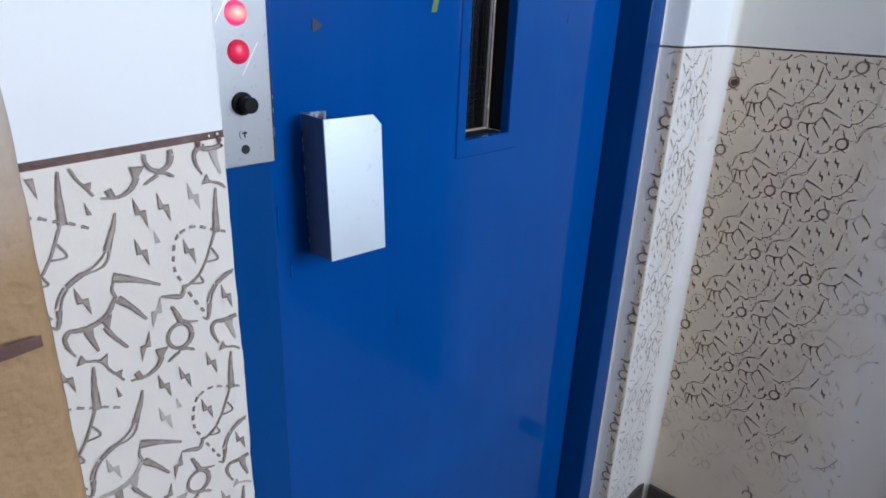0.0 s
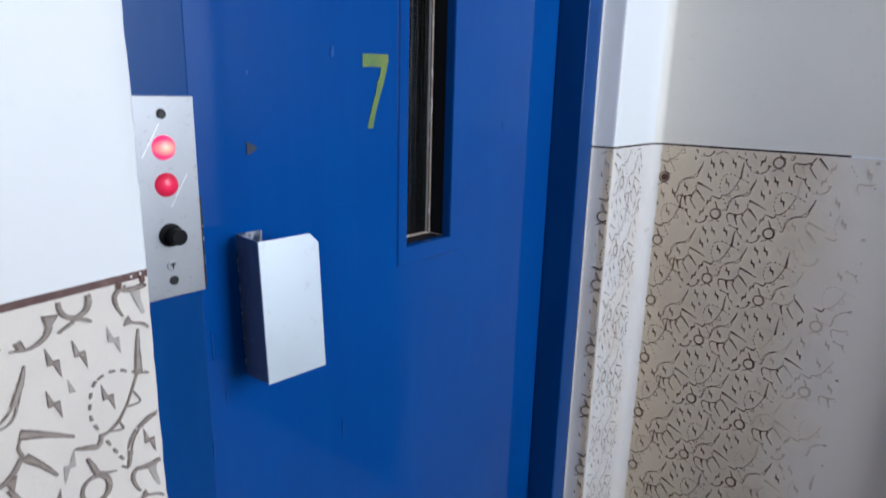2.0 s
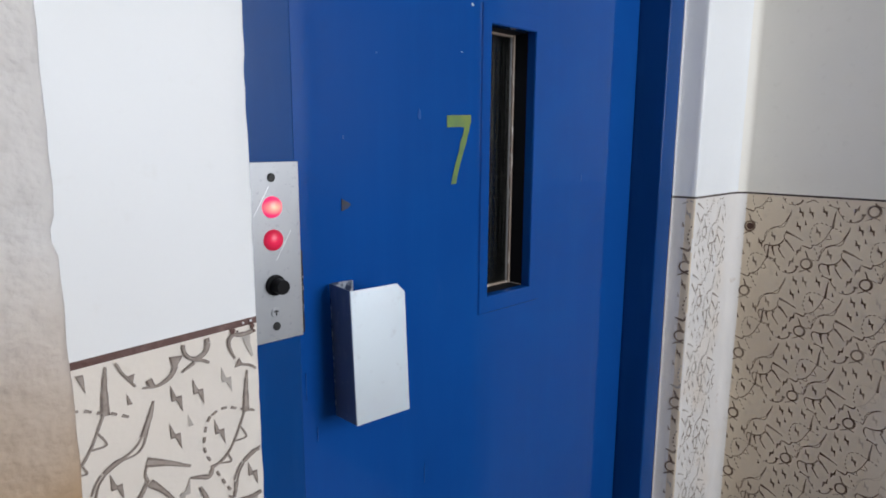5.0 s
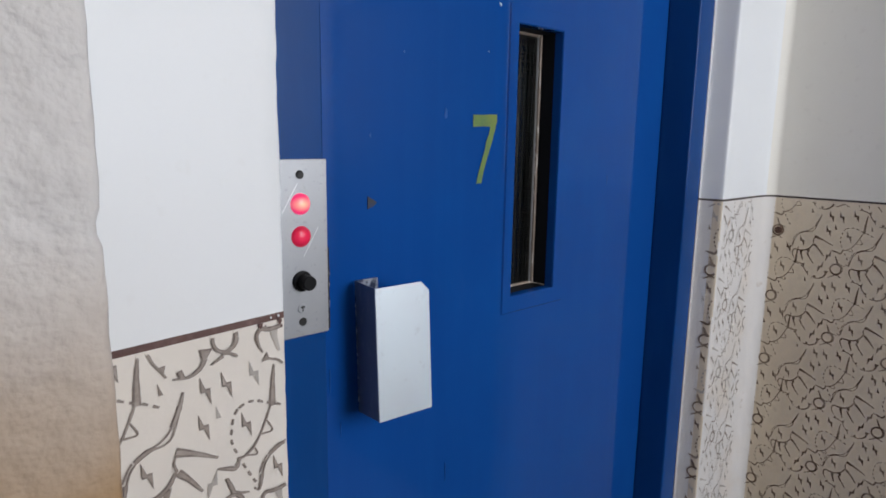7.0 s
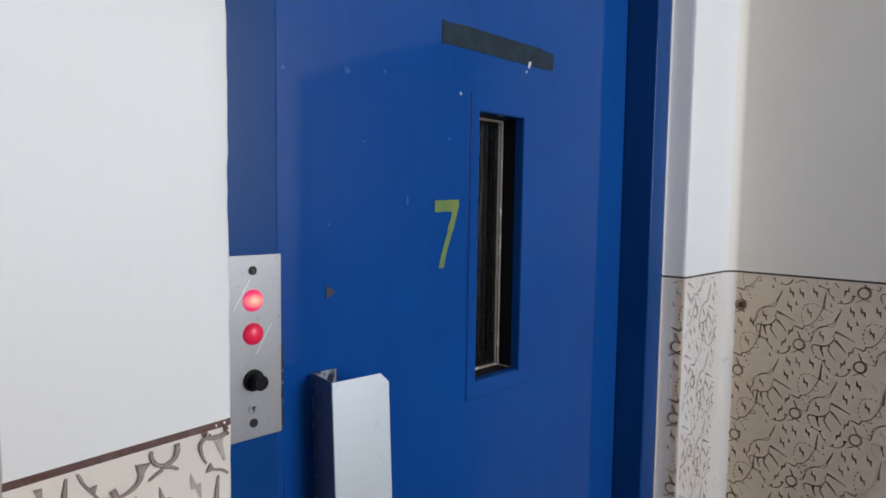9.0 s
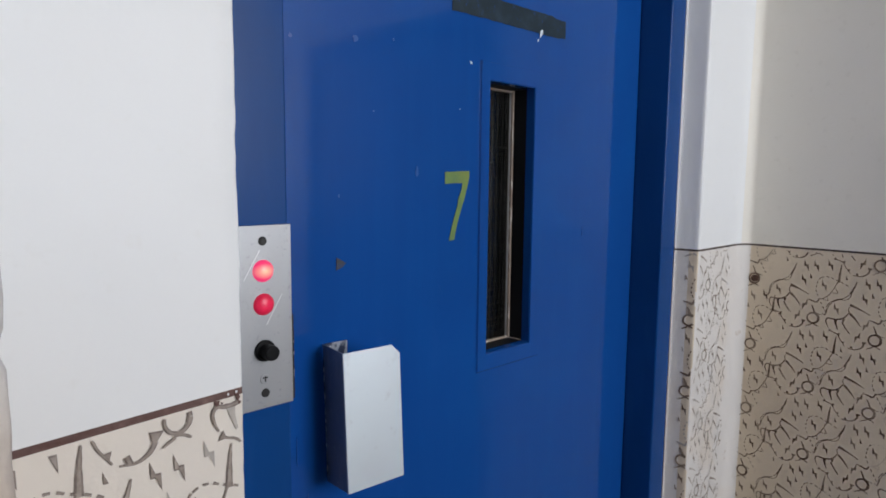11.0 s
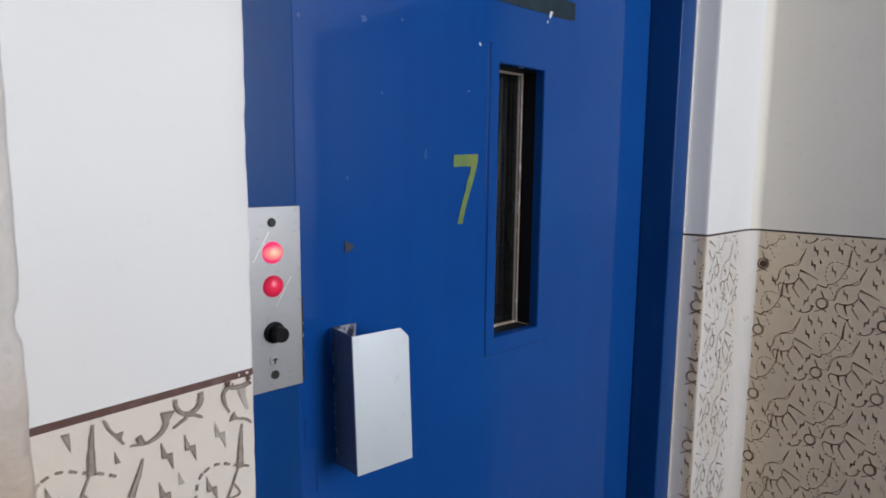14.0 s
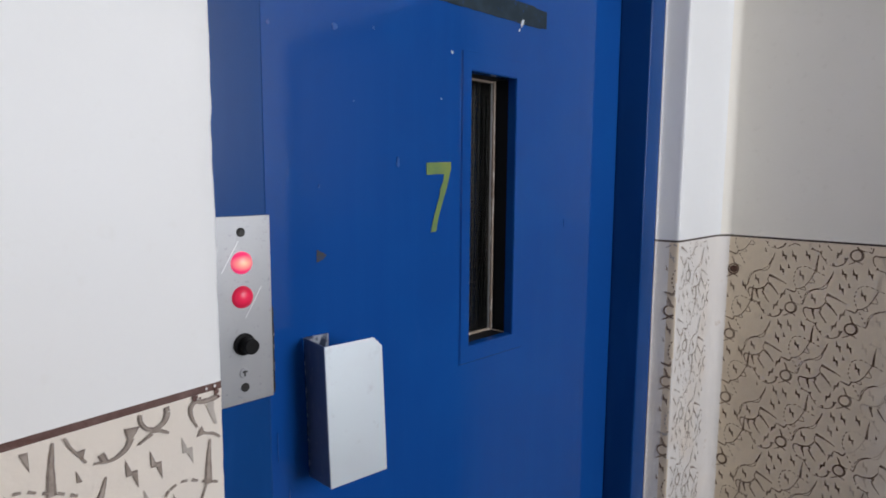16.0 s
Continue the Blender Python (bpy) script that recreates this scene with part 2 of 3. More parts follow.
        bmesh.ops.bevel(bm, geom=es, offset=bevel, segments=seg, affect="EDGES", profile=0.5)
    return bm


def prism(outline, y0, y1, bm=None):
    """A plate whose outline (x, z) is pushed from y0 to y1."""
    bm = bm or bmesh.new()
    a = [bm.verts.new((x, y0, z)) for x, z in outline]
    b = [bm.verts.new((x, y1, z)) for x, z in outline]
    n = len(a)
    bm.faces.new(a), bm.faces.new(b[::-1])
    for i in range(n):
        bm.faces.new((a[i], b[i], b[(i + 1) % n], a[(i + 1) % n]))
    return bm


def disc(x, z, r, y0, y1, n=32, bevel=0.0):
    bm = prism([(x + r * math.cos(2 * math.pi * i / n), z + r * math.sin(2 * math.pi * i / n)) for i in range(n)], y0, y1)
    if bevel:
        es = [e for e in bm.edges if abs(e.verts[0].co.y - y0) < 1e-6 and abs(e.verts[1].co.y - y0) < 1e-6]
        bmesh.ops.bevel(bm, geom=es, offset=bevel, segments=3, affect="EDGES", profile=0.5)
    return bm


def smooth(ob):
    for p in ob.data.polygons:
        p.use_smooth = True
    return ob


def profile_wall(outline, z0, z1, rows, wobble=0.0, skip=()):
    """An upright wall face that follows a plan outline (x, y), cut into rows, its plaster a little uneven."""
    bm = bmesh.new()
    grid = []
    for j in range(rows + 1):
        z = z0 + (z1 - z0) * j / rows
        ring = []
        for i, (x, y) in enumerate(outline):
            n = noise.noise_vector((x * 7 + 3.1, y * 7, z * 9)) * wobble + noise.noise_vector((x * 30, y * 30 + 5, z * 45)) * wobble * .4
            if i in skip:
                n *= 0
            ring.append(bm.verts.new((x + n.x, y + n.y, z)))
        grid.append(ring)
    for a, b in zip(grid, grid[1:]):
        for i in range(len(a) - 1):
            bm.faces.new((a[i], a[i + 1], b[i + 1], b[i]))
    return bm


# ---- plan ----
CEIL_Z, HEAD_Z = 2.6, 2.04
Y_FRAME, Y_JAMB, Y_LEFT, Y_STRIP, Y_PIER = -0.075, -0.0625, -0.142, -0.1086, -0.400
X_EDGE, X_PIER, X_R, X_W = -0.182, -0.3935, 1.046, -1.7
X_JL, X_JR, X_FR, X_CONV = -0.095, 0.750, 0.8075, 0.8195
DADO_L, DADO_R, DADO_P = 1.205, 1.253, 1.196


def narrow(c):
    """The edge at the frame and the narrow strip before the inner corner, coloured paler as lit faces."""
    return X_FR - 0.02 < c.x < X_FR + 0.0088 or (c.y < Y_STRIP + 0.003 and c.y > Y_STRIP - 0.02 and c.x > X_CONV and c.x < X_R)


def split_wall(name, outline, dado, line, wobble, label, upper=WHITE, lower=CREAM, line_mat=LINE_DARK, top=CEIL_Z, z0=0.0, skip=(), slope=0.0, at=0.0, cores=()):
    """A plastered wall in two colours, with its painted line; the back closes the thickness."""
    rows = 260
    bm = profile_wall(outline, z0, top, rows, wobble, skip)
    for c in cores:
        box(*c, bm=bm)
    bmesh.ops.bisect_plane(bm, geom=bm.verts[:] + bm.edges[:] + bm.faces[:], plane_co=(at, 0, dado), plane_no=(-slope, 0, 1))
    bmesh.ops.bisect_plane(bm, geom=bm.verts[:] + bm.edges[:] + bm.faces[:], plane_co=(at, 0, dado + line), plane_no=(-slope, 0, 1))
    for f in bm.faces:
        c = f.calc_center_median()
        z = c.z - slope * (c.x - at)
        # light-facing edge and strip take the lit cream, side wall the shaded white
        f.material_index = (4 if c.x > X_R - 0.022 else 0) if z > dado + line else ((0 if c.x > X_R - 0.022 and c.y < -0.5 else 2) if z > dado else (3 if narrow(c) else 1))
    ob = part(name, bm, [upper, lower, line_mat, CREAM_LIT, WHITE_SHADED])
    return tagged(smooth(ob), label, "wall", kind="structure")


# wall beside the door frame, with the rough edge that overlaps the frame
left_plan = [(X_PIER - 0.05, Y_LEFT), (-0.36, Y_LEFT), (-0.30, Y_LEFT), (-0.24, Y_LEFT), (-0.205, Y_LEFT), (X_EDGE - 0.003, Y_LEFT), (X_EDGE - 0.0008, Y_LEFT + 0.001), (X_EDGE, Y_LEFT + 0.004), (X_EDGE - 0.001, -0.11), (X_EDGE - 0.002, -0.06), (X_EDGE - 0.002, 0.07)]
split_wall("wall_west", left_plan, DADO_L - 0.0035, 0.0064, 0.0006, "white plastered wall with patterned cream dado, coloured as lit, beside the lift door", lower=WEST, line_mat=LINE, slope=0.044, at=-0.18, cores=[(X_PIER - 0.05, X_EDGE - 0.008, Y_LEFT + 0.006, 0.07, 0, CEIL_Z)])

# wall at the other side of the door: reveal, narrow strip, inner corner, long side wall
right_plan = [(X_FR - 0.0004, Y_JAMB - 0.0006), (X_FR + 0.0010, Y_JAMB - 0.0016), (X_FR + 0.0024, Y_JAMB - 0.0040), (X_FR + 0.0040, Y_JAMB - 0.0085), (X_FR + 0.0062, -0.080), (X_FR + 0.0084, -0.090), (X_FR + 0.0102, -0.099), (X_CONV - 0.0008, Y_STRIP + 0.003), (X_CONV + 0.0008, Y_STRIP + 0.0008), (X_CONV + 0.005, Y_STRIP)]
right_plan += [(x, Y_STRIP) for x in (0.85, 0.89, 0.93, 0.97, 1.006)] + [(1.006 + 0.040 * math.sin(a), Y_STRIP - 0.023 * (1 - math.cos(a))) for a in (0.3, 0.6, 0.9, 1.2, 1.4, math.pi / 2)]
right_plan += [(X_R, y) for y in (-0.16, -0.2, -0.25, -0.32, -0.4, -0.5, -0.65, -0.85, -1.2, -1.7, -2.2, -2.62)]
split_wall("wall_east", right_plan, DADO_R, 0.0042, 0.0002, "white plastered side wall with worn patterned cream dado", cores=[(X_R + 0.006, X_R + 0.12, -2.6, 0.07, 0, CEIL_Z), (X_CONV + 0.008, X_R + 0.005, Y_STRIP + 0.006, 0.07, 0, CEIL_Z)])

# pier close to the camera, grey plaster above a tan dado
pier_plan = [(X_W, Y_PIER), (-1.2, Y_PIER), (-0.8, Y_PIER), (-0.6, Y_PIER), (-0.5, Y_PIER), (-0.46, Y_PIER), (-0.43, Y_PIER), (-0.41, Y_PIER), (X_PIER - 0.005, Y_PIER), (X_PIER - 0.0015, Y_PIER + 0.0015), (X_PIER, Y_PIER + 0.005), (X_PIER, -0.36), (X_PIER, -0.3), (X_PIER, -0.2), (X_PIER, -0.13)]
bm = profile_wall(pier_plan, 0, CEIL_Z, 520, 0.0003)
for v in bm.verts:
    if v.co.x > X_PIER - 0.012:
        v.co.x += 0.0007 * noise.noise((1.7, 4.2, v.co.z * 60)) - (0.0016 if 1.329 < v.co.z < 1.338 else 0)
box(X_W, X_PIER - 0.008, Y_PIER + 0.008, -0.135, 0, CEIL_Z, bm=bm)
pier = tagged(smooth(part("wall_pier", bm, PIER)), "rough grey plastered pier, fading unevenly into a tan dado", "wall", kind="structure")

# tan dado of the pier: one material, grey turning to tan over a ragged band
nt = PIER.node_tree
bs = nt.nodes["Principled BSDF"]
src = bs.inputs["Base Color"].links[0].from_socket
co = nt.nodes.new("ShaderNodeTexCoord")
sep = nt.nodes.new("ShaderNodeSeparateXYZ")
nz = nt.nodes.new("ShaderNodeTexNoise")
nz.inputs["Scale"].default_value, nz.inputs["Detail"].default_value = 14, 4
add = nt.nodes.new("ShaderNodeMath")
add.operation = "MULTIPLY_ADD"
add.inputs[1].default_value = 0.06
ramp = nt.nodes.new("ShaderNodeMapRange")
ramp.inputs["From Min"].default_value, ramp.inputs["From Max"].default_value = 1.365, 1.245
mixd = nt.nodes.new("ShaderNodeMix")
mixd.data_type = "RGBA"
mixd.inputs["B"].default_value = (0.32, 0.20, 0.098, 1)
nt.links.new(co.outputs["Object"], sep.inputs[0])
nt.links.new(co.outputs["Object"], nz.inputs["Vector"])
nt.links.new(nz.outputs["Fac"], add.inputs[0])
nt.links.new(sep.outputs["Z"], add.inputs[2])
nt.links.new(add.outputs[0], ramp.inputs["Value"])
nt.links.new(ramp.outputs[0], mixd.inputs["Factor"])
nt.links.new(src, mixd.inputs["A"])
nt.links.new(mixd.outputs["Result"], bs.inputs["Base Color"])


# further along the side wall the cream dado is scrubbed down to a greyer undercoat
nt = CREAM.node_tree
bs = nt.nodes["Principled BSDF"]
src = bs.inputs["Base Color"].links[0].from_socket
co = nt.nodes.new("ShaderNodeTexCoord")
sep = nt.nodes.new("ShaderNodeSeparateXYZ")
nz = nt.nodes.new("ShaderNodeTexNoise")
nz.inputs["Scale"].default_value, nz.inputs["Detail"].default_value = 7, 5
add = nt.nodes.new("ShaderNodeMath")
add.operation = "MULTIPLY_ADD"
add.inputs[1].default_value = 0.14
ramp = nt.nodes.new("ShaderNodeMapRange")
ramp.inputs["From Min"].default_value, ramp.inputs["From Max"].default_value = -0.34, -0.46
mixd = nt.nodes.new("ShaderNodeMix")
mixd.data_type = "RGBA"
mixd.inputs["B"].default_value = (0.735, 0.685, 0.625, 1)
nt.links.new(co.outputs["Object"], sep.inputs[0])
nt.links.new(co.outputs["Object"], nz.inputs["Vector"])
nt.links.new(nz.outputs["Fac"], add.inputs[0])
nt.links.new(sep.outputs["Y"], add.inputs[2])
nt.links.new(add.outputs[0], ramp.inputs["Value"])
nt.links.new(ramp.outputs[0], mixd.inputs["Factor"])
nt.links.new(src, mixd.inputs["A"])
nt.links.new(mixd.outputs["Result"], bs.inputs["Base Color"])


# ---- the rest of the landing ----
structure("floor", box(X_W, X_R + 0.1, BACK_Y - 0.1, 0.0, -0.1, -0.006), GROUT, "grey terrazzo tiled landing floor", "floor")
tile_mesh = mesh_of(box(-0.1485, 0.1485, -0.1485, 0.1485, -0.006, 0.0, 0.0015, 1), "tile", TERRAZZO)
for i in range(9):
    for j in range(9):
        ob = new("tile", tile_mesh)
        ob.parent = bpy.data.objects["floor"]
        ob.location = (X_R - 0.15 - 0.3 * i, Y_STRIP - 0.15 - 0.3 * j, 0)
# unseen ceiling, coloured warm to tint the light it bounces
structure("ceiling", box(X_W - 0.1, X_R + 0.1, BACK_Y - 0.15, 0.1, CEIL_Z, CEIL_Z + 0.1), CEIL, "unseen plain ceiling, toned warm for its bounced light", "ceiling")
structure("wall_over_door", box(X_EDGE - 0.003, X_CONV, -0.106, 0.07, HEAD_Z + 0.05, CEIL_Z), WHITE, "white wall over the lift door", "wall")
# unseen end wall, given the pier's tan so its bounce warms the side wall
structure("wall_far_west", box(X_W - 0.1, X_W, BACK_Y - 0.1, Y_PIER, 0, CEIL_Z), PIER, "unseen plain end wall, tan below to warm the bounced light", "wall")
bm = box(X_W - 0.1, WIN_X0, BACK_Y - 0.12, BACK_Y, 0, CEIL_Z)
box(WIN_X1, X_R + 0.1, BACK_Y - 0.12, BACK_Y, 0, CEIL_Z, bm=bm)
box(WIN_X0, WIN_X1, BACK_Y - 0.12, BACK_Y, 0, WIN_Z0, bm=bm)
box(WIN_X0, WIN_X1, BACK_Y - 0.12, BACK_Y, WIN_Z1, CEIL_Z, bm=bm)
structure("wall_south", bm, WHITE, "plain white wall with a window opening", "wall")
# shaft behind the door, walls coloured near black to look unlit through the glass
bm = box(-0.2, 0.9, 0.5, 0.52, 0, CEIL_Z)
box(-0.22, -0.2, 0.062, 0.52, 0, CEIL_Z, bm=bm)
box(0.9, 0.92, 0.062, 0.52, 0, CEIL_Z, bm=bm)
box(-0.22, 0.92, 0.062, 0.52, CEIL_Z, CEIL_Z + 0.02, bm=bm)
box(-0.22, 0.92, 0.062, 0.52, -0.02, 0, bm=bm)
structure("wall_shaft", bm, SHAFT, "lift shaft behind the door, its walls coloured near black as unlit", "wall")

skirt = new("baseboard")
tagged(skirt, "two low dark baseboard tiles in the inner corner", "baseboard", kind="structure")
part("tile", box(X_R - 0.009, X_R + 0.003, -0.33, -0.13, 0, 0.055, 0.0015, 1), TILE, skirt)
part("tile", box(X_CONV + 0.004, X_R - 0.010, Y_STRIP - 0.010, Y_STRIP + 0.003, 0, 0.055, 0.0015, 1), TILE, skirt)

# pier's own brown stroke, which stops short of the corner
bm = bmesh.new()
pts = []
for i in range(40):
    x = -1.6 + (1.6 - 0.399) * (i / 39) ** 0.35
    h = 0.0032 * (0.7 + 0.6 * abs(noise.noise((x * 40, 2, 3))))
    c = DADO_P + 0.0012 * noise.noise((x * 25, 8, 1))
    pts.append((bm.verts.new((x, Y_PIER - 0.0032, c - h)), bm.verts.new((x, Y_PIER - 0.0032, c + h))))
for a, b in zip(pts, pts[1:]):
    bm.faces.new((a[0], b[0], b[1], a[1]))
part("painted_line", bm, LINE, pier, "uneven brown brush line")


# ---- roller pattern on the dados ----
def curve(points, n=6):
    """A smooth line through the points (Catmull-Rom)."""
    p = [Vector(q) for q in points]
    p = [2 * p[0] - p[1]] + p + [2 * p[-1] - p[-2]]
    out = []
    for i in range(1, len(p) - 2):
        for k in range(n):
            t = k / n
            out.append(0.5 * (2 * p[i] + (p[i + 1] - p[i - 1]) * t + (2 * p[i - 1] - 5 * p[i] + 4 * p[i + 1] - p[i + 2]) * t * t + (3 * p[i] - p[i - 1] - 3 * p[i + 1] + p[i + 2]) * t ** 3))
    out.append(p[-2])
    return out


BOLD = [1.0]


def stroke(points, w0, w1=None, wm=None):
    """The quads of a brush line whose width goes from w0 by wm to w1, all in metres."""
    w1 = w0 if w1 is None else w1
    wm = (w0 + w1) / 2 if wm is None else wm
    c = curve(points)
    side = []
    for i, q in enumerate(c):
        d = (c[min(i + 1, len(c) - 1)] - c[max(i - 1, 0)]).normalized()
        t = i / (len(c) - 1)
        w = (1 - t) * (1 - 2 * t) * w0 + 4 * t * (1 - t) * wm + t * (2 * t - 1) * w1
        w = max(w * BOLD[0], 0.0004) / 2 * (1 + 0.25 * noise.noise((q.x * 300, q.y * 300, 7)))
        nrm = Vector((-d.y, d.x)) * w
        side.append((q + nrm, q - nrm))
    return [(a[0], a[1], b[1], b[0]) for a, b in zip(side, side[1:])]


def bolt(x, z, s=1.0, half=False, flip=1):
    """A little lightning flash about 26 mm high."""
    k = 0.0135 * s
    up = [(-.45, 1), (-.42, -.12), (.12, -.12)]
    low = [(.45, -1), (.42, .14), (-.14, .14)]
    return [tuple(Vector((x + flip * a * k * .76, z + b * k)) for a, b in tri) for tri in ([up] if half else [up, low])]


def dashes(points, length=0.0050, gap=0.0040, w=0.0026):
    c = curve(points, 14)
    out, run, on, piece = [], 0, True, [c[0]]
    for a, b in zip(c, c[1:]):
        run += (b - a).length
        piece.append(b)
        if run > (length if on else gap):
            if on and len(piece) > 1:
                out += stroke([piece[0], piece[-1]], w)
            on, run, piece = not on, 0, [b]
    return out


def solid(*points):
    """A filled corner or flare of a print, smaller where the print is thin."""
    mid = sum((Vector(p) for p in points), Vector((0, 0))) / len(points)
    return [tuple(mid + (Vector(p) - mid) * min(1, BOLD[0] + 0.1) for p in points)]


def ring(r, w):
    return stroke([(r * math.cos(a) * 0.92, r * math.sin(a)) for a in (i * math.pi / 6 for i in range(13))], w, w, w * 0.62)


def motif(bold=1.0):
    """One print of the roller, round its ring: every mark is a list of polygons."""
    BOLD[0] = bold
    marks = []
    # ring with its four spurs
    marks.append(ring(.0116, .0052 / min(bold, 1)) + stroke([(-.004, .030), (-.001, .023), (.002, .014)], .0026, .0052, .0046) + stroke([(.001, .015), (.009, .011), (.017, .009)], .0039, .0019, .0032)
                 + stroke([(-.003, -.013), (.004, -.014), (.011, -.018)], .0032, .0026, .0032) + stroke([(-.002, -.015), (-.008, -.018), (-.013, -.021)], .0032, .0019, .0026))
    # crescent that hangs from the ring
    marks.append(solid((-.023, -.005), (-.011, -.006), (-.020, -.019)) + stroke([(-.018, -.014), (-.023, -.022), (-.033, -.027), (-.046, -.026)], .0058, .0019, .0039)
                 + solid((-.043, -.021), (-.038, -.019), (-.035, -.027), (-.041, -.026)))
    marks.append(stroke([(-.051, -.023), (-.057, -.014), (-.061, -.008), (-.064, -.001), (-.069, .003), (-.075, .005), (-.079, .007)], .0019, .0026, .0026)
                 + solid((-.057, -.013), (-.051, -.012), (-.053, -.020)) + solid((-.068, .002), (-.060, .007), (-.062, -.005)) + solid((-.084, .004), (-.079, .013), (-.076, .005)))
    # beast: tapering legs, belly, front legs
    marks.append(stroke([(-.047, .070), (-.030, .063), (-.011, .053)], .0097, .0026, .0058))
    marks.append(stroke([(-.046, .051), (-.036, .040), (-.026, .026)], .0078, .0026, .0052) + stroke([(-.047, .066), (-.049, .060), (-.047, .052)], .0018, .0030))
    marks.append(stroke([(-.059, .030), (-.053, .019), (-.044, .006)], .0046, .0026, .0039))
    marks.append(stroke([(-.048, .052), (-.054, .042), (-.062, .036), (-.071, .034), (-.078, .034), (-.084, .035), (-.088, .030), (-.087, .022), (-.083, .013)], .0036, .0019, .0046)
                 + solid((-.061, .037), (-.052, .040), (-.056, .026)))
    marks.append(solid((-.076, .035), (-.067, .036), (-.068, .019)) + stroke([(-.072, .031), (-.069, .021), (-.066, .011)], .0065, .0026, .0046))
    # its back, hollow at both bends
    marks.append(stroke([(-.038, .122), (-.041, .111), (-.045, .101), (-.048, .093)], .0019, .0065, .0052) + stroke([(-.049, .093), (-.053, .088), (-.059, .083), (-.064, .081)], .0019)
                 + stroke([(-.046, .093), (-.049, .085), (-.055, .080), (-.065, .079)], .0026, .0026, .0019))
    marks.append(stroke([(-.062, .080), (-.070, .078), (-.080, .072)], .0036, .0052, .0050) + stroke([(-.082, .072), (-.086, .066), (-.090, .057)], .0019)
                 + stroke([(-.079, .071), (-.084, .064), (-.087, .055)], .0019) + stroke([(-.088, .055), (-.089, .047), (-.091, .040)], .0046, .0026, .0039) + stroke([(-.091, .040), (-.094, .042), (-.096, .044)], .0026, .0019))
    # spike, its thread with two open triangles, and the thick end
    marks.append(stroke([(.046, -.034), (.044, -.052), (.043, -.074)], .0019, .0078, .0052))
    marks.append(stroke([(.042, -.072), (.036, -.086), (.031, -.097), (.023, -.109), (.014, -.115), (.007, -.116)], .0026, .0039, .0026)
                 + stroke([(.037, -.087), (.042, -.098), (.031, -.099)], .0019) + stroke([(.024, -.110), (.026, -.117), (.015, -.115)], .0019))
    marks.append(stroke([(-.012, -.119), (-.002, -.122), (.005, -.124), (.009, -.117)], .0019, .0032, .0052))
    for x, z, flip in ((-.019, -.043, 1), (.000, -.042, 1), (.026, -.038, 1), (-.022, -.076, 1), (.017, -.085, 1), (-.071, .057, 1), (-.030, .001, -1), (-.017, .029, -1)):
        marks.append(bolt(x, z, 1.0, False, flip))
    marks += [bolt(-.007, -.070, 0.8, True), bolt(-.055, -.036, 0.7, True)]
    # dotted circle round a flash, and the dotted lines that lead away
    marks += [dashes([(.060, -.080), (.047, -.073), (.036, -.069), (.028, -.065), (.018, -.064), (.009, -.068)]), dashes([(.009, -.068), (.005, -.075), (.003, -.085), (.002, -.094), (.004, -.104), (.010, -.115)]),
              dashes([(.012, -.122), (.018, -.134), (.024, -.145), (.029, -.152)])]
    BOLD[0] = 1.0
    return marks


PITCH = 0.161


def printed(name, parent, place, columns, mats, keep, squeeze=1.0, rim=True, lift=0.0003, bold=0.9):
    """Prints the motif on a wall. place(u, v, lift) gives the world; columns: (u, v, pitch) of one ring each; keep(u, v) from 0 to 1."""
    rng = random.Random(len(name) + len(columns))
    prints = motif(bold)
    verts, faces, idx = [], [], []
    for u0, v0, pitch in columns:
        for row in range(-9, 3):
            for order, mk in enumerate(prints):
                au = u0 + sum(p.x for p in mk[len(mk) // 2]) / len(mk[len(mk) // 2]) * squeeze
                av = v0 + row * pitch + sum(p.y for p in mk[len(mk) // 2]) / len(mk[len(mk) // 2])
                k = keep(au, av) or 0.95
                roll = rng.random()
                worn = roll > k
                if worn and rng.random() > 0.5 + k:
                    continue
                for step, poly in enumerate(mk):
                    rise = lift + 0.00003 * (order % 7) + 0.000006 * step
                    ps = [(u0 + p.x * squeeze, v0 + row * pitch + p.y * pitch / PITCH) for p in poly]
                    if any(keep(*q) <= 0 for q in ps):
                        continue
                    base = len(verts)
                    verts += [place(a, b, rise) for a, b in ps]
                    faces.append(list(range(base, base + len(ps))))
                    idx.append(2 if worn else (1 if rim else 0))
                    if rim and not worn:
                        cu, cv = sum(q[0] for q in ps) / len(ps), sum(q[1] for q in ps) / len(ps)
                        base = len(verts)
                        if len(ps) == 4:
                            (a, b, c, d) = ps
                            t = 0.26
                            inner = [(a[0] + (b[0] - a[0]) * t, a[1] + (b[1] - a[1]) * t), (b[0] + (a[0] - b[0]) * t, b[1] + (a[1] - b[1]) * t), (c[0] + (d[0] - c[0]) * t, c[1] + (d[1] - c[1]) * t), (d[0] + (c[0] - d[0]) * t, d[1] + (c[1] - d[1]) * t)]
                        else:
                            inner = [(cu + (q[0] - cu) * .7, cv + (q[1] - cv) * .7) for q in ps]
                        verts += [place(p, q, rise + 0.0004) for p, q in inner]
                        faces.append(list(range(base, base + len(inner))))
                        idx.append(0)
    me = bpy.data.meshes.new(name)
    me.from_pydata(verts, [], faces)
    for m in mats:
        me.materials.append(m)
    me.polygons.foreach_set("material_index", idx)
    ob = new(name, me)
    ob.parent = parent
    ob["kind"] = "stuff"
    return ob


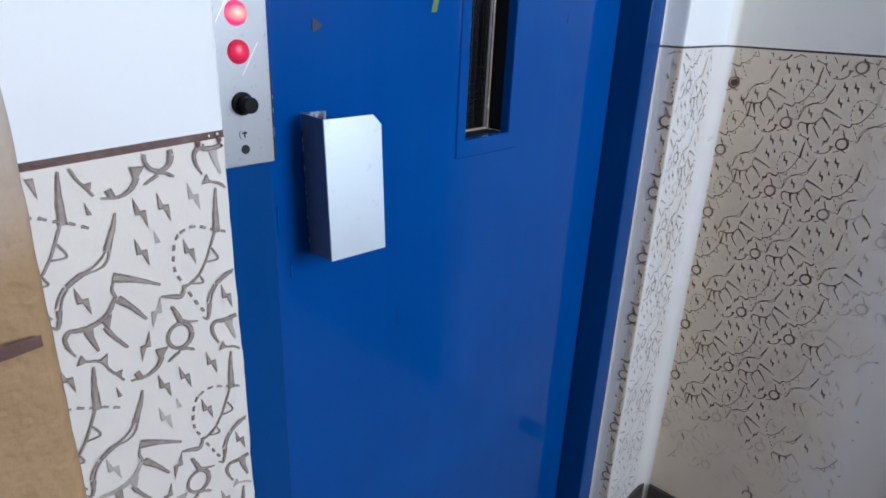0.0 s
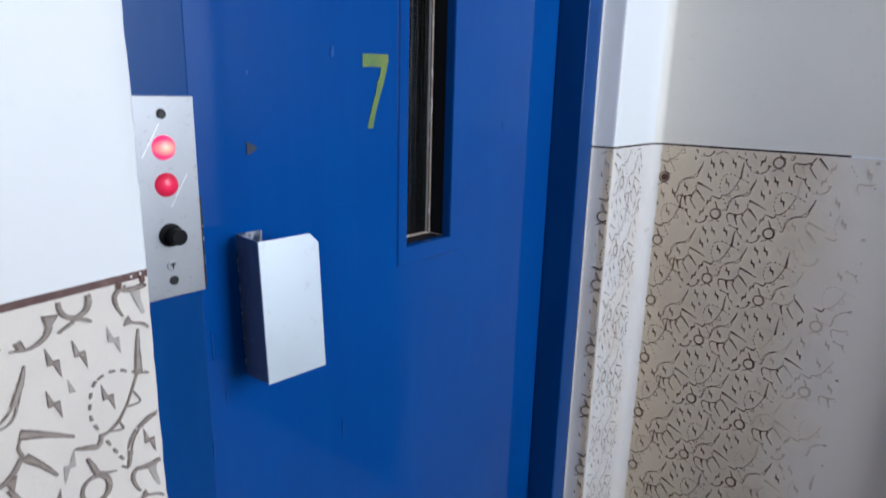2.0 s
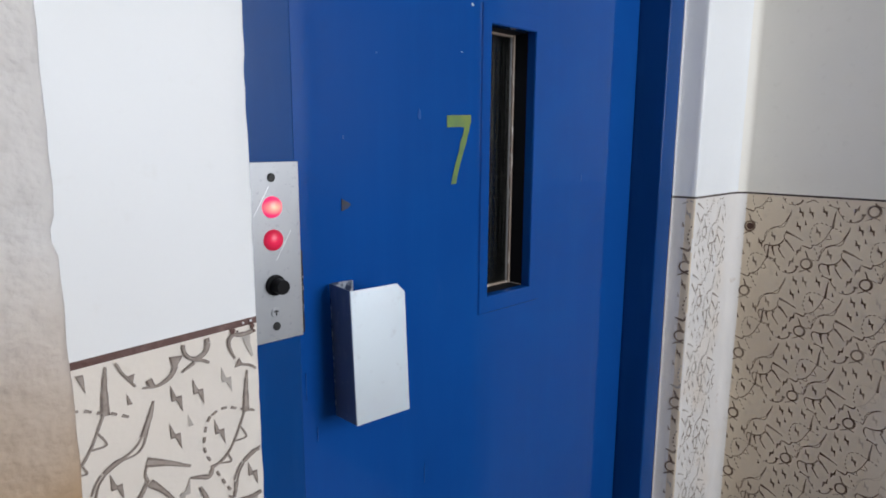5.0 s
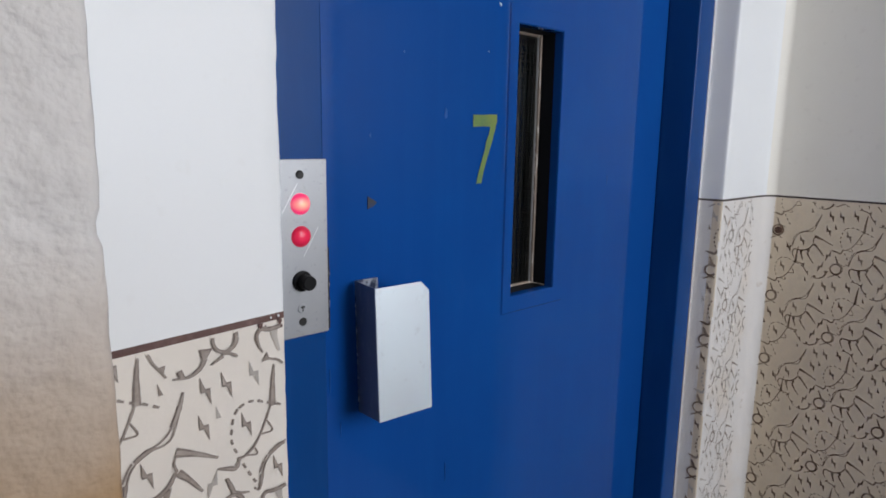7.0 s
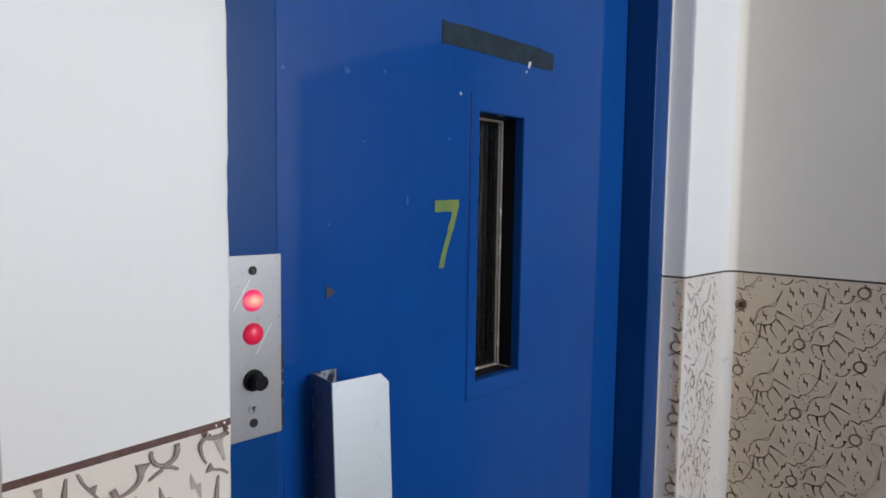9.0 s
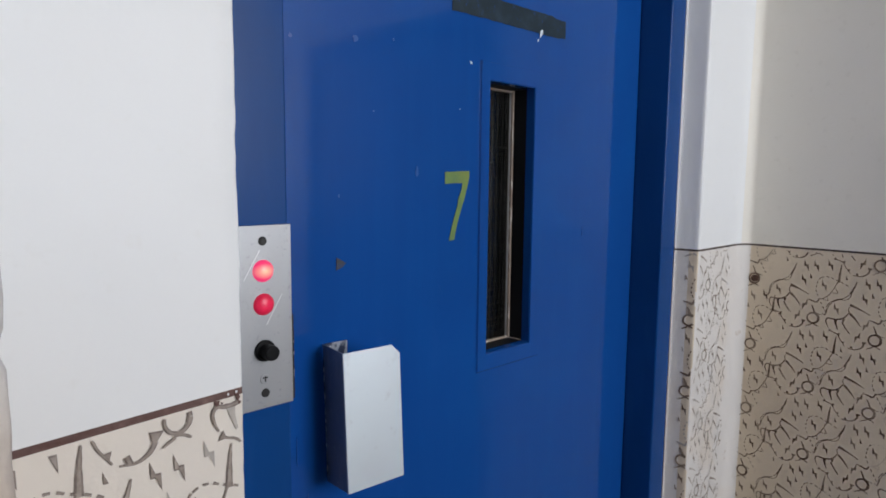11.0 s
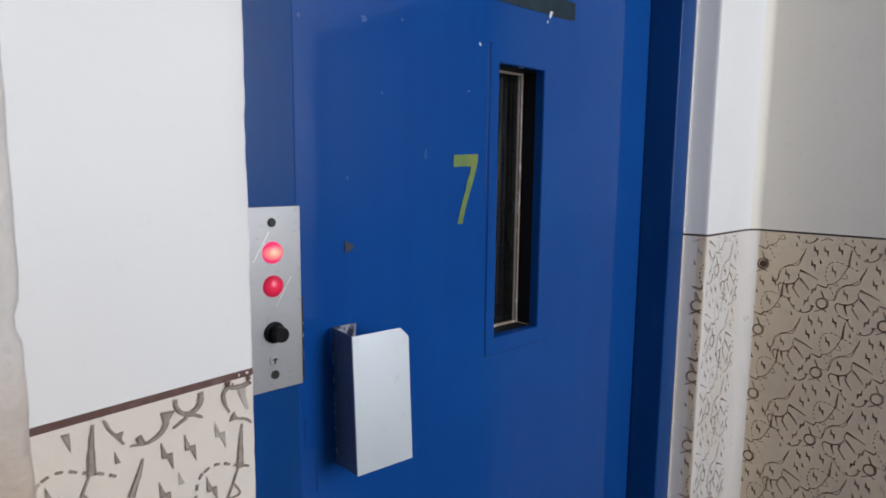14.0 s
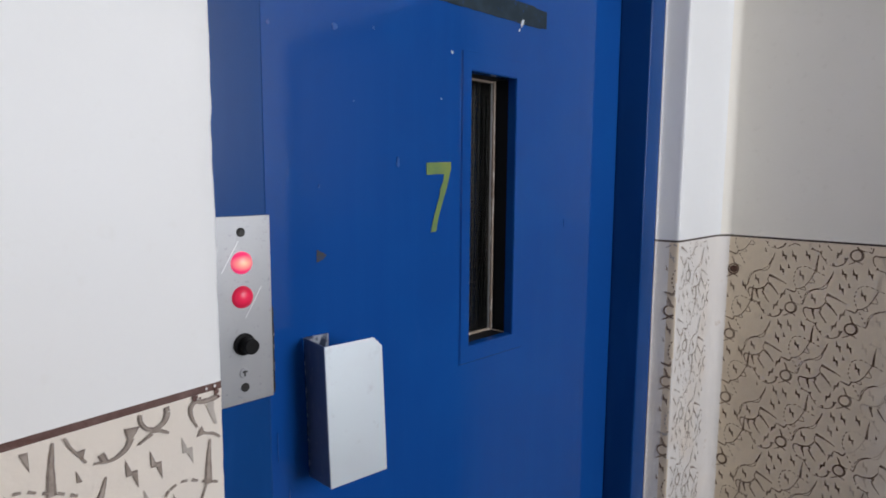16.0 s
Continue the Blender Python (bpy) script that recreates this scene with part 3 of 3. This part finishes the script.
west, east = bpy.data.objects["wall_west"], bpy.data.objects["wall_east"]
west_mesh = west.data
for v in west_mesh.vertices:
    if v.co.x > X_EDGE - 0.004 and v.co.y < -0.12:
        v.co.x += 0.0011 * noise.noise((3.3, 8.1, v.co.z * 26)) + 0.0009 * noise.noise((5.1, 2.2, v.co.z * 120))
from_wall = 0.0005
printed("roller_pattern", west, lambda u, v, h: (u, Y_LEFT - from_wall - h, v), [(-0.359, 1.065, 0.161), (-0.241, 1.032, 0.161), (-0.123, 0.999, 0.161)], [MARK, MARK_EDGE, MARK_WORN],
        lambda u, v: 0.0 if v > DADO_L - 0.005 + 0.044 * (u + 0.18) or u > X_EDGE - 0.003 or u < X_PIER - 0.03 or v < 0.1 else 0.88)


def keep_east(u, v):
    if v > DADO_R - 0.003 or u < 0.122 or v < 0.17 or u > 0.55:
        return 0.0
    edge = 0.405 + 0.05 * noise.noise((u * 9, v * 9, 2)) - max(0, 0.55 - v) * 0.15
    low = 0.34 + 0.05 * noise.noise((u * 12, v * 3, 9))
    return max(0.02, min(1.0, min((edge - u) * 11 + 0.7, (v - low) * 9 + 0.5)))


printed("roller_pattern", east, lambda u, v, h: (X_R - from_wall - h, -u, v), [(0.020, 1.062, 0.151), (0.139, 1.029, 0.151), (0.262, 1.109, 0.151), (0.375, 1.081, 0.151), (0.491, 1.050, 0.151), (0.607, 1.019, 0.151)], [MARK_DARK, MARK_DARK, MARK_FADED], keep_east, rim=False, bold=0.6)
printed("roller_pattern", east, lambda u, v, h: (u, Y_STRIP - from_wall - h, v), [(0.76, 1.16, 0.151), (0.87, 1.18, 0.151), (0.985, 1.12, 0.151), (1.09, 1.12, 0.151)], [MARK, MARK, MARK_WORN],
        lambda u, v: 0.0 if v > DADO_R - 0.003 or u < X_CONV + 0.006 or u > 0.985 or v < 0.06 else 0.5, rim=False, bold=0.62)
printed("roller_pattern", east, lambda u, v, h: (X_FR + 0.0062 + (u - 0.080) * 0.209 - h - 0.0006, -u, v), [(0.0965, 1.110, 0.151), (0.2145, 1.079, 0.151)], [MARK_DARK, MARK_DARK, MARK_WORN],
        lambda u, v: 0.0 if v > DADO_R - 0.003 or u < 0.083 or u > 0.1065 or v < 0.06 else 0.9, rim=False, bold=1.0)
plug = thing("wall_plug", "rusty brown plug in a hole of the patterned wall", "plug")
part("plug", disc(-0.140, 1.1800, 0.0078, 0, -0.001, 18), RUST, plug)
plug.matrix_world = Matrix(((0, 1, 0, X_R - 0.0012), (1, 0, 0, 0), (0, 0, 1, 0), (0, 0, 0, 1)))

# ---- door frame ----
frame_thing = thing("door_frame", "glossy blue steel frame round the lift door", "door frame")
part("jamb", box(X_EDGE - 0.004, X_JL, Y_FRAME, 0.075, 0, HEAD_Z, 0.003), BLUE_FRAME, frame_thing)
bm = box(X_JR, X_FR, Y_JAMB, 0.001, 0, HEAD_Z)
for v in bm.verts:
    if v.co.x < X_JR + 0.01 and v.co.y > 0:
        v.co.x = 0.7445
bmesh.ops.bevel(bm, geom=[e for e in bm.edges if abs(e.verts[0].co.z - e.verts[1].co.z) > 1], offset=0.003, segments=4, affect="EDGES", profile=0.5)
part("jamb", bm, BLUE_FRAME, frame_thing)
part("rebate", box(0.745, X_FR, 0.0015, 0.075, 0, HEAD_Z - 0.001), BLUE_FRAME, frame_thing)
part("head", box(X_EDGE - 0.004, X_FR, Y_JAMB, 0.075, HEAD_Z, HEAD_Z + 0.05, 0.003), BLUE_FRAME, frame_thing)
part("threshold", box(X_EDGE, X_FR, -0.06, 0.075, -0.02, 0.006, 0.002), ALU, frame_thing)


# ---- lift door ----
door = thing("lift_door", "closed glossy blue steel lift door with a narrow wired-glass window", "door")
WX0, WX1, WZ0, WZ1 = 0.2985, 0.4080, 1.117, 1.544
LX0, LX1, LZ0, LZ1, THICK = X_JL - 0.03, 0.7435, 0.008, HEAD_Z - 0.002, 0.058
bm = bmesh.new()
xs, zs = (LX0, WX0, WX1, LX1), (LZ0, WZ0, WZ1, LZ1)
for y in (0.0, THICK):
    vs = [[bm.verts.new((x, y, z)) for x in xs] for z in zs]
    for j in range(3):
        for i in range(3):
            if (i, j) != (1, 1):
                bm.faces.new((vs[j][i], vs[j][i + 1], vs[j + 1][i + 1], vs[j + 1][i]))
    if y == 0:
        front = vs
for f, b in ((front, vs),):
    loop = [(0, 0), (0, 1), (0, 2), (0, 3), (1, 3), (2, 3), (3, 3), (3, 2), (3, 1), (3, 0), (2, 0), (1, 0)]
    for (j, i), (l, k) in zip(loop, loop[1:] + loop[:1]):
        bm.faces.new((f[j][i], f[l][k], b[l][k], b[j][i]))
    loop = [(1, 1), (1, 2), (2, 2), (2, 1)]
    for (j, i), (l, k) in zip(loop, loop[1:] + loop[:1]):
        bm.faces.new((f[j][i], f[l][k], b[l][k], b[j][i]))
bmesh.ops.bevel(bm, geom=[e for e in bm.edges if all(abs(v.co.x - LX1) < 1e-5 and v.co.y < 1e-5 for v in e.verts)], offset=0.003, segments=3, affect="EDGES", profile=0.5)
part("leaf", bm, BLUE, door)

# raised plate round the window, its opening a little larger than the leaf's
bm = bmesh.new()
outer = [(0.277, 1.089), (0.436, 1.089), (0.436, 1.572), (0.277, 1.572)]
inner = [(WX0 - 0.0005, WZ0 - 0.0005), (WX1 + 0.0005, WZ0 - 0.0005), (WX1 + 0.0005, WZ1 + 0.0005), (WX0 - 0.0005, WZ1 + 0.0005)]
for a, b in ((outer, inner),):
    layers = [[bm.verts.new((x, y, z)) for x, z in p] for y, p in ((-0.0005, a), (-0.003, [(x + dx, z + dz) for (x, z), (dx, dz) in zip(a, ((.0015, .0022), (-.001, .0022), (-.001, -.001), (.0015, -.001)))]), (-0.003, [(x + dx, z + dz) for (x, z), (dx, dz) in zip(b, ((-.0013, -.0013), (.0013, -.0013), (.0013, .0013), (-.0013, .0013)))]), (-0.0018, b), (0.0005, b))]
    for p, q in zip(layers, layers[1:]):
        for i in range(4):
            bm.faces.new((p[i], p[(i + 1) % 4], q[(i + 1) % 4], q[i]))
part("window_plate", bm, BLUE, door)

# near-black sheet lining the rear part of the window opening
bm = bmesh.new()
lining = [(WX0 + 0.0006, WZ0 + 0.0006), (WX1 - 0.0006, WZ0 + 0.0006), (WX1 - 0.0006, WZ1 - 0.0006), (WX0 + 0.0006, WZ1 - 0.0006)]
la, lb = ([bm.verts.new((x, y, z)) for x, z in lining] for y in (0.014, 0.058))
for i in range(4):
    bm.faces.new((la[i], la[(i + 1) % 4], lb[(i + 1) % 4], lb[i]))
part("opening_lining", bm, LINING, door, "black lining of the opening")

# glazing: beads, pane, wires
BY0, BY1 = 0.040, 0.050
pane = part("glass_pane", box(WX0 + 0.001, WX1 - 0.001, 0.0475, 0.0535, WZ0 + 0.001, WZ1 - 0.001), GLASS, door, "dark wired glass pane")
pane.visible_shadow = False
bm = bmesh.new()
x = WX0 + 0.010
while x < WX1 - 0.006:
    box(x - 0.00025, x + 0.00025, 0.0462, 0.0468, WZ0 + 0.004, WZ1 - 0.004, bm=bm)
    x += 0.0127
z = WZ0 + 0.014
while z < WZ1 - 0.006:
    box(WX0 + 0.004, WX1 - 0.004, 0.0468, 0.0472, z - 0.00012, z + 0.00012, bm=bm)
    z += 0.0127
for i in range(8):
    for j in range(32):
        bmesh.ops.create_icosphere(bm, subdivisions=1, radius=0.00042, matrix=Matrix.Translation((WX0 + 0.010 + 0.0127 * i, 0.0466, WZ0 + 0.014 + 0.0127 * j)))
part("wire_mesh", bm, WIRE, pane, "square wire mesh in the glass")
part("glazing_bead", box(WX1 - 0.0055, WX1 - 0.0008, BY0, BY1 - 0.003, WZ0, WZ1, 0.0012), BEAD, door, "pale worn glazing bead")
part("glazing_bead", box(WX0 + 0.0008, WX0 + 0.0055, BY0, BY1 - 0.003, WZ0, WZ1, 0.0012), BEAD, door, "pale worn glazing bead")
part("glazing_bead", box(WX0 + 0.0057, WX1 - 0.0057, BY0 + 0.0005, BY1 - 0.003, WZ0 + 0.0008, WZ0 + 0.0045, 0.0012), BEAD, door, "pale worn glazing bead")
part("glazing_bead", box(WX0 + 0.0057, WX1 - 0.0057, BY0 + 0.0005, BY1 - 0.003, WZ1 - 0.0045, WZ1 - 0.0008, 0.0012), BEAD, door, "pale worn glazing bead")

# thin pale strip drawn for the bright line in the opening's lower corner
part("corner_line", box(WX1 - 0.0022, WX1 - 0.0007, 0.015, BY0, WZ0 + 0.0007, WZ0 + 0.0020), BEAD, door, "pale line in the lower corner of the opening")
part("bead_edge", box(WX1 - 0.0092, WX1 - 0.0078, BY0 + 0.002, BY0 + 0.005, WZ0 + 0.005, WZ1 - 0.005), SCRATCH, door, "bright inner edge of the bead")

# pull handle: a bent steel plate with a bare front and a blue side
PULL_Z0, PULL_Z1 = 1.0175, 1.1875


def pull_y(x, z):
    """The front plate leans out a little to its free edge and its foot."""
    return -0.056 - 0.11 * (x + 0.0145) - 0.055 * (PULL_Z1 - z)


bm = bmesh.new()
rows = []
for k in range(13):
    z = PULL_Z1 + (PULL_Z0 - PULL_Z1) * k / 12
    back = -0.0085 + 0.005 * k / 12 + 0.0006 * noise.noise((k * 1.7, 3, 1))
    zb = z - 0.010 * k / 12
    rows.append([bm.verts.new(p) for p in ((back, -0.0035 - 0.001 * (k % 2), zb), (-0.0145, pull_y(-0.0145, z) + 0.001, z), (-0.0128, pull_y(-0.0145, z) + 0.0015, z), (back + 0.0018, -0.0035 - 0.001 * (k % 2), zb))])
for a, b in zip(rows, rows[1:]):
    for i in range(4):
        bm.faces.new((a[i], a[(i + 1) % 4], b[(i + 1) % 4], b[i]))
bm.faces.new(rows[0]), bm.faces.new(rows[-1][::-1])
pull = part("pull_handle", bm, BLUE_DARK, door, "bent steel pull plate, bare front and blue side")
bm = prism([(-0.0150, PULL_Z0 - 0.0005), (0.0645, PULL_Z0 + 0.001), (0.0645, 1.1765), (0.053, 1.1885), (-0.0150, PULL_Z1)], -0.0012, 0.0012)
bmesh.ops.bevel(bm, geom=bm.edges[:], offset=0.0006, segments=2, affect="EDGES", profile=0.5)
for v in bm.verts:
    v.co.y += pull_y(v.co.x, v.co.z)
part("front_plate", bm, STEEL, pull, "bare satin steel plate with a clipped corner")
part("mounting_flange", prism([(-0.001, 1.0115), (0.028, 1.0150), (0.029, 1.1865), (-0.004, 1.1870)], -0.0034, -0.0006), FLANGE, pull, "chipped steel flange")


def flat(name, outline, mat, y=-0.0006, parent=door, label="", depth=0.0006):
    return part(name, prism(outline, y - depth, y), mat, parent, label)


# floor number, painted freehand
bar = [(0.204, 1.4045), (0.2545, 1.4065), (0.2553, 1.397), (0.2525, 1.389), (0.247, 1.388), (0.230, 1.3885), (0.2045, 1.3872)]
leg = [(0.2530, 1.3885), (0.2455, 1.366), (0.2398, 1.352), (0.2342, 1.338), (0.2286, 1.322), (0.2245, 1.3045), (0.2135, 1.304), (0.2180, 1.320), (0.2235, 1.336), (0.2272, 1.346), (0.2305, 1.3535), (0.2325, 1.366), (0.2385, 1.377), (0.2410, 1.3885)]
number = flat("floor_number", bar, YELLOW, label="yellow-green painted numeral 7")
flat("numeral_leg", leg, YELLOW, parent=number, depth=0.0005)

# dark rest of a torn-off sticker, with small notches
up, low = [], []
rng = random.Random(4)
for i in range(29):
    x = 0.2155 + 0.274 * i / 28
    up.append((x, 1.667 - 0.0025 * (i > 24) - 0.0012 * rng.random() - (0.002 if i in (1, 2) else 0)))
    low.append((x, 1.6325 + 0.0014 * rng.random() + 0.0025 * (i > 26)))
flat("sticker_residue", low + up[::-1], TAPE, label="dark grey rest of a torn sticker")


def blob(x, z, r, mat, name="paint_splash", long=1.0, lean=0.0, label=""):
    rng = random.Random(int(x * 9999 + z * 77777))
    pts = []
    for i in range(11):
        a = 2 * math.pi * i / 11
        q = r * (0.7 + 0.5 * rng.random())
        u, w = q * math.cos(a), q * long * math.sin(a)
        pts.append((x + u * math.cos(lean) - w * math.sin(lean), z + u * math.sin(lean) + w * math.cos(lean)))
    return flat(name, pts, mat, label=label, y=-0.0013 if z > 1.62 and x > 0.2 else -0.0006)


for x, z, r, long, lean in ((0.4215, 1.634, .0034, 2.2, -.5), (0.4135, 1.6215, .0018, 1.6, -.5), (0.256, 1.565, .0019, 1.5, .8), (0.2335, 1.496, .0007, 1, 0), (0.1065, 1.094, .0013, 1, 0)):
    blob(x, z, r, SPLASH, long=long, lean=lean, label="white paint splash")
for x, z, r, long in ((0.047, 1.567, .0045, 1), (0.108, 1.575, .0018, 1.2), (-0.045, 1.556, .002, 1.4), (0.150, 1.404, .003, 2.4), (0.075, 1.48, .0013, 1), (0.020, 1.372, .0012, 2)):
    blob(x, z, r, SPLASH_FAINT, "paint_scuff", long, label="pale blue scuff")
for x, z, r, long in ((-0.045, 1.06, .0007, 26), (-0.052, 0.93, .0006, 34), (-0.03, 0.99, .0005, 20), (0.115, 1.0, .0006, 18), (0.16, 0.86, .0007, 22), (0.56, 1.3, .0005, 16)):
    blob(x, z, r, SPLASH_FAINT, "scratch", long, label="pale vertical scratch")
flat("rust_chip", [(0.0155, 1.2945), (0.0265, 1.2885), (0.0300, 1.2865), (0.0245, 1.2815), (0.0150, 1.2785)], CHIP, label="small brown rust chip")

# ---- call panel ----
panel = thing("call_panel", "brushed aluminium lift call panel with two lit red lamps", "call panel", (-0.126, Y_FRAME, 1.25))


def on_panel(name, bm, mat, parent=None, label=""):
    ob = part(name, bm, mat, parent or panel, label)
    return ob


PX = -0.126
bm = box(-0.163 - PX, -0.0935 - PX, -0.0022, -0.0002, 1.1555 - 1.25, 1.346 - 1.25, 0.0005, 1)
on_panel("plate", bm, ALU)


def lens(name, z, mat, label):
    """A low dome in a thin bezel."""
    bm = bmesh.new()
    n, rings = 28, 7
    rows = []
    for j in range(rings):
        a = (j / (rings - 1)) * math.pi / 2
        r, y = 0.0113 * math.cos(a), -0.0022 - 0.0065 * math.sin(a)
        rows.append([bm.verts.new((r * math.cos(2 * math.pi * i / n), y, r * math.sin(2 * math.pi * i / n))) for i in range(n)] if j < rings - 1 else [bm.verts.new((0, y, 0))])
    for p, q in zip(rows, rows[1:]):
        for i in range(n):
            bm.faces.new((p[i], p[(i + 1) % n], q[(i + 1) % n], q[i]) if len(q) > 1 else (p[i], p[(i + 1) % n], q[0]))
    ob = smooth(on_panel(name, bm, mat, None, label))
    ob.location = (0, 0, z)
    return ob


lens("lamp", 1.2995 - 1.25, LAMP_HOT, "brightly lit red dome lamp")
lens("lamp", 1.265 - 1.25, LAMP_RED, "dimmer red dome lamp")


def groove(x0, z0, x1, z1, w=0.00038):
    d = Vector((x1 - x0, z1 - z0)).normalized() * w
    return prism([(x0 - d.y, z0 + d.x), (x0 + d.y, z0 - d.x), (x1 + d.y, z1 - d.x), (x1 - d.y, z1 + d.x)], -0.0024, -0.0022)


for base, sgn in ((1.2995 - 1.25, 1), (1.265 - 1.25, -1)):
    tip, foot = base + sgn * 0.0215, base - sgn * 0.0125
    for a in ((-0.021, foot + sgn * 0.004, -0.003, tip), (0.003, tip, 0.021, foot + sgn * 0.004), (-0.016, foot, 0.016, foot)):
        on_panel("engraved_arrow", groove(*a), SCRATCH if a[0] * sgn < 0 and a[3] == tip or (sgn < 0 and a[0] == 0.003) else ALU, None, "engraved arrow line")

BZ = 1.217 - 1.25
button = on_panel("button", disc(0, BZ, 0.0112, -0.0055, -0.0022, 32, 0.0012), BLACK, None, "black push button")
on_panel("plunger", disc(0.0005, BZ, 0.0078, -0.019, -0.0062, 32, 0.0012), BLACK, button)
for z in (1.330 - 1.25, 1.172 - 1.25):
    hole = on_panel("screw_hole", disc(0, z, 0.0046, -0.0027, -0.0020, 24), HOLE, None, "dark countersunk hole")
    on_panel("screw", disc(0.0004, z - 0.0004, 0.0024, -0.0031, -0.0026, 20), HOLE if z < 0 else SCREW, hole)
key = on_panel("key_screw", disc(-0.0005, 1.187 - 1.25, 0.0052, -0.0034, -0.0020, 24, 0.0006), ALU, None, "cross-slotted bright screw")
for a in ((-0.0032, 1.1885 - 1.25, 0.0022, 1.1885 - 1.25), (-0.0005, 1.190 - 1.25, -0.0005, 1.184 - 1.25)):
    bm = groove(*a, w=0.0007)
    bmesh.ops.translate(bm, vec=(0, -0.0014, 0), verts=bm.verts)
    on_panel("slot", bm, HOLE, key)

# dark strip painting the shadow gap at the panel's edge, ragged from worn paint
rng = random.Random(11)
pts = [(0.0325 + 0.0022 + 0.0007 * rng.random(), 1.158 - 1.25 + 0.092 * i / 24) for i in range(25)]
on_panel("shadow_gap", prism([(0.0328, 1.25 - 1.25), (0.0328, 1.158 - 1.25)] + pts, -0.0010, -0.0002), HOLE, None, "dark strip for the shadow gap along the chipped paint")

# ---- dark flat door on the side wall, behind the camera ----
flat_door = thing("apartment_door", "dark brown wooden apartment door in a plain frame", "door")
part("leaf", box(X_R - 0.022, X_R - 0.004, -1.62, -0.76, 0.004, 1.87, 0.003), WOOD, flat_door)
part("post", box(X_R - 0.032, X_R - 0.003, -0.757, -0.70, 0, 1.93, 0.003), WOOD, flat_door)
part("post", box(X_R - 0.032, X_R - 0.003, -1.68, -1.623, 0, 1.93, 0.003), WOOD, flat_door)
part("lintel", box(X_R - 0.031, X_R - 0.003, -1.622, -0.758, 1.874, 1.93, 0.003), WOOD, flat_door)

# drip under the brown line beside the panel
part("paint_drip", prism([(-0.2095, 1.2005), (-0.2045, 1.2005), (-0.2055, 1.1965), (-0.2075, 1.1955), (-0.2090, 1.1972)], Y_LEFT - 0.0015, Y_LEFT - 0.0009), LINE, west, "small brown paint drip")
def speck(name, dx, dz, q, mat, proud):
    """A small uneven dot of paint near the end of the brown line."""
    x, z = X_EDGE + dx, DADO_L + dz
    part(name, prism([(x + q * (1 + 0.3 * math.sin(3 * a + dx * 900)) * math.cos(a), z + 1.3 * q * math.sin(a)) for a in (i * math.pi / 5 for i in range(10))], Y_LEFT - proud - 0.0006, Y_LEFT - proud), mat, west)


for dx, dz, q in ((-0.0060, -0.0055, 0.0020), (-0.0045, -0.0100, 0.0012), (-0.0205, -0.0075, 0.0007)):
    speck("paint_speck", dx, dz, q, LINE, 0.0010)
for dx, dz, q in ((-0.0150, -0.0005, 0.0008), (-0.0075, 0.0002, 0.0010)):
    speck("paint_chip", dx, dz, q, WHITE, 0.0017)

# bare, chipped back edge of the pull's side and pale chips along the panel
rng = random.Random(23)
for k in range(15):
    z = PULL_Z0 + 0.004 + (PULL_Z1 - PULL_Z0 - 0.008) * (k + 0.6 * rng.random()) / 15
    back = -0.0085 + 0.005 * (PULL_Z1 - z) / (PULL_Z1 - PULL_Z0)
    h, d = 0.002 + 0.0045 * rng.random(), 0.0015 + 0.003 * rng.random()
    side = lambda y: back + (-0.0145 - back) * (-y - 0.004) / 0.052 - 0.0002
    bm = bmesh.new()
    pts = [(side(y), y, zz) for y, zz in ((-0.0046, z - h), (-0.0046 - d, z - 0.3 * h), (-0.0046 - 0.6 * d, z + 0.7 * h), (-0.0046, z + h))]
    bm.faces.new([bm.verts.new(p) for p in pts])
    bm.faces.new([bm.verts.new((p[0] - 0.0003, p[1], p[2])) for p in pts])
    part("paint_chip", bm, FLANGE if k % 3 else SCRATCH, pull)
for k in range(6):
    z = 1.160 - 1.25 + 0.084 * rng.random()
    on_panel("paint_chip", box(0.0341, 0.0344 + 0.0003 * rng.random(), -0.0016, -0.0011, z, z + 0.0015 + 0.004 * rng.random()), ALU, None, "pale chip beside the panel")
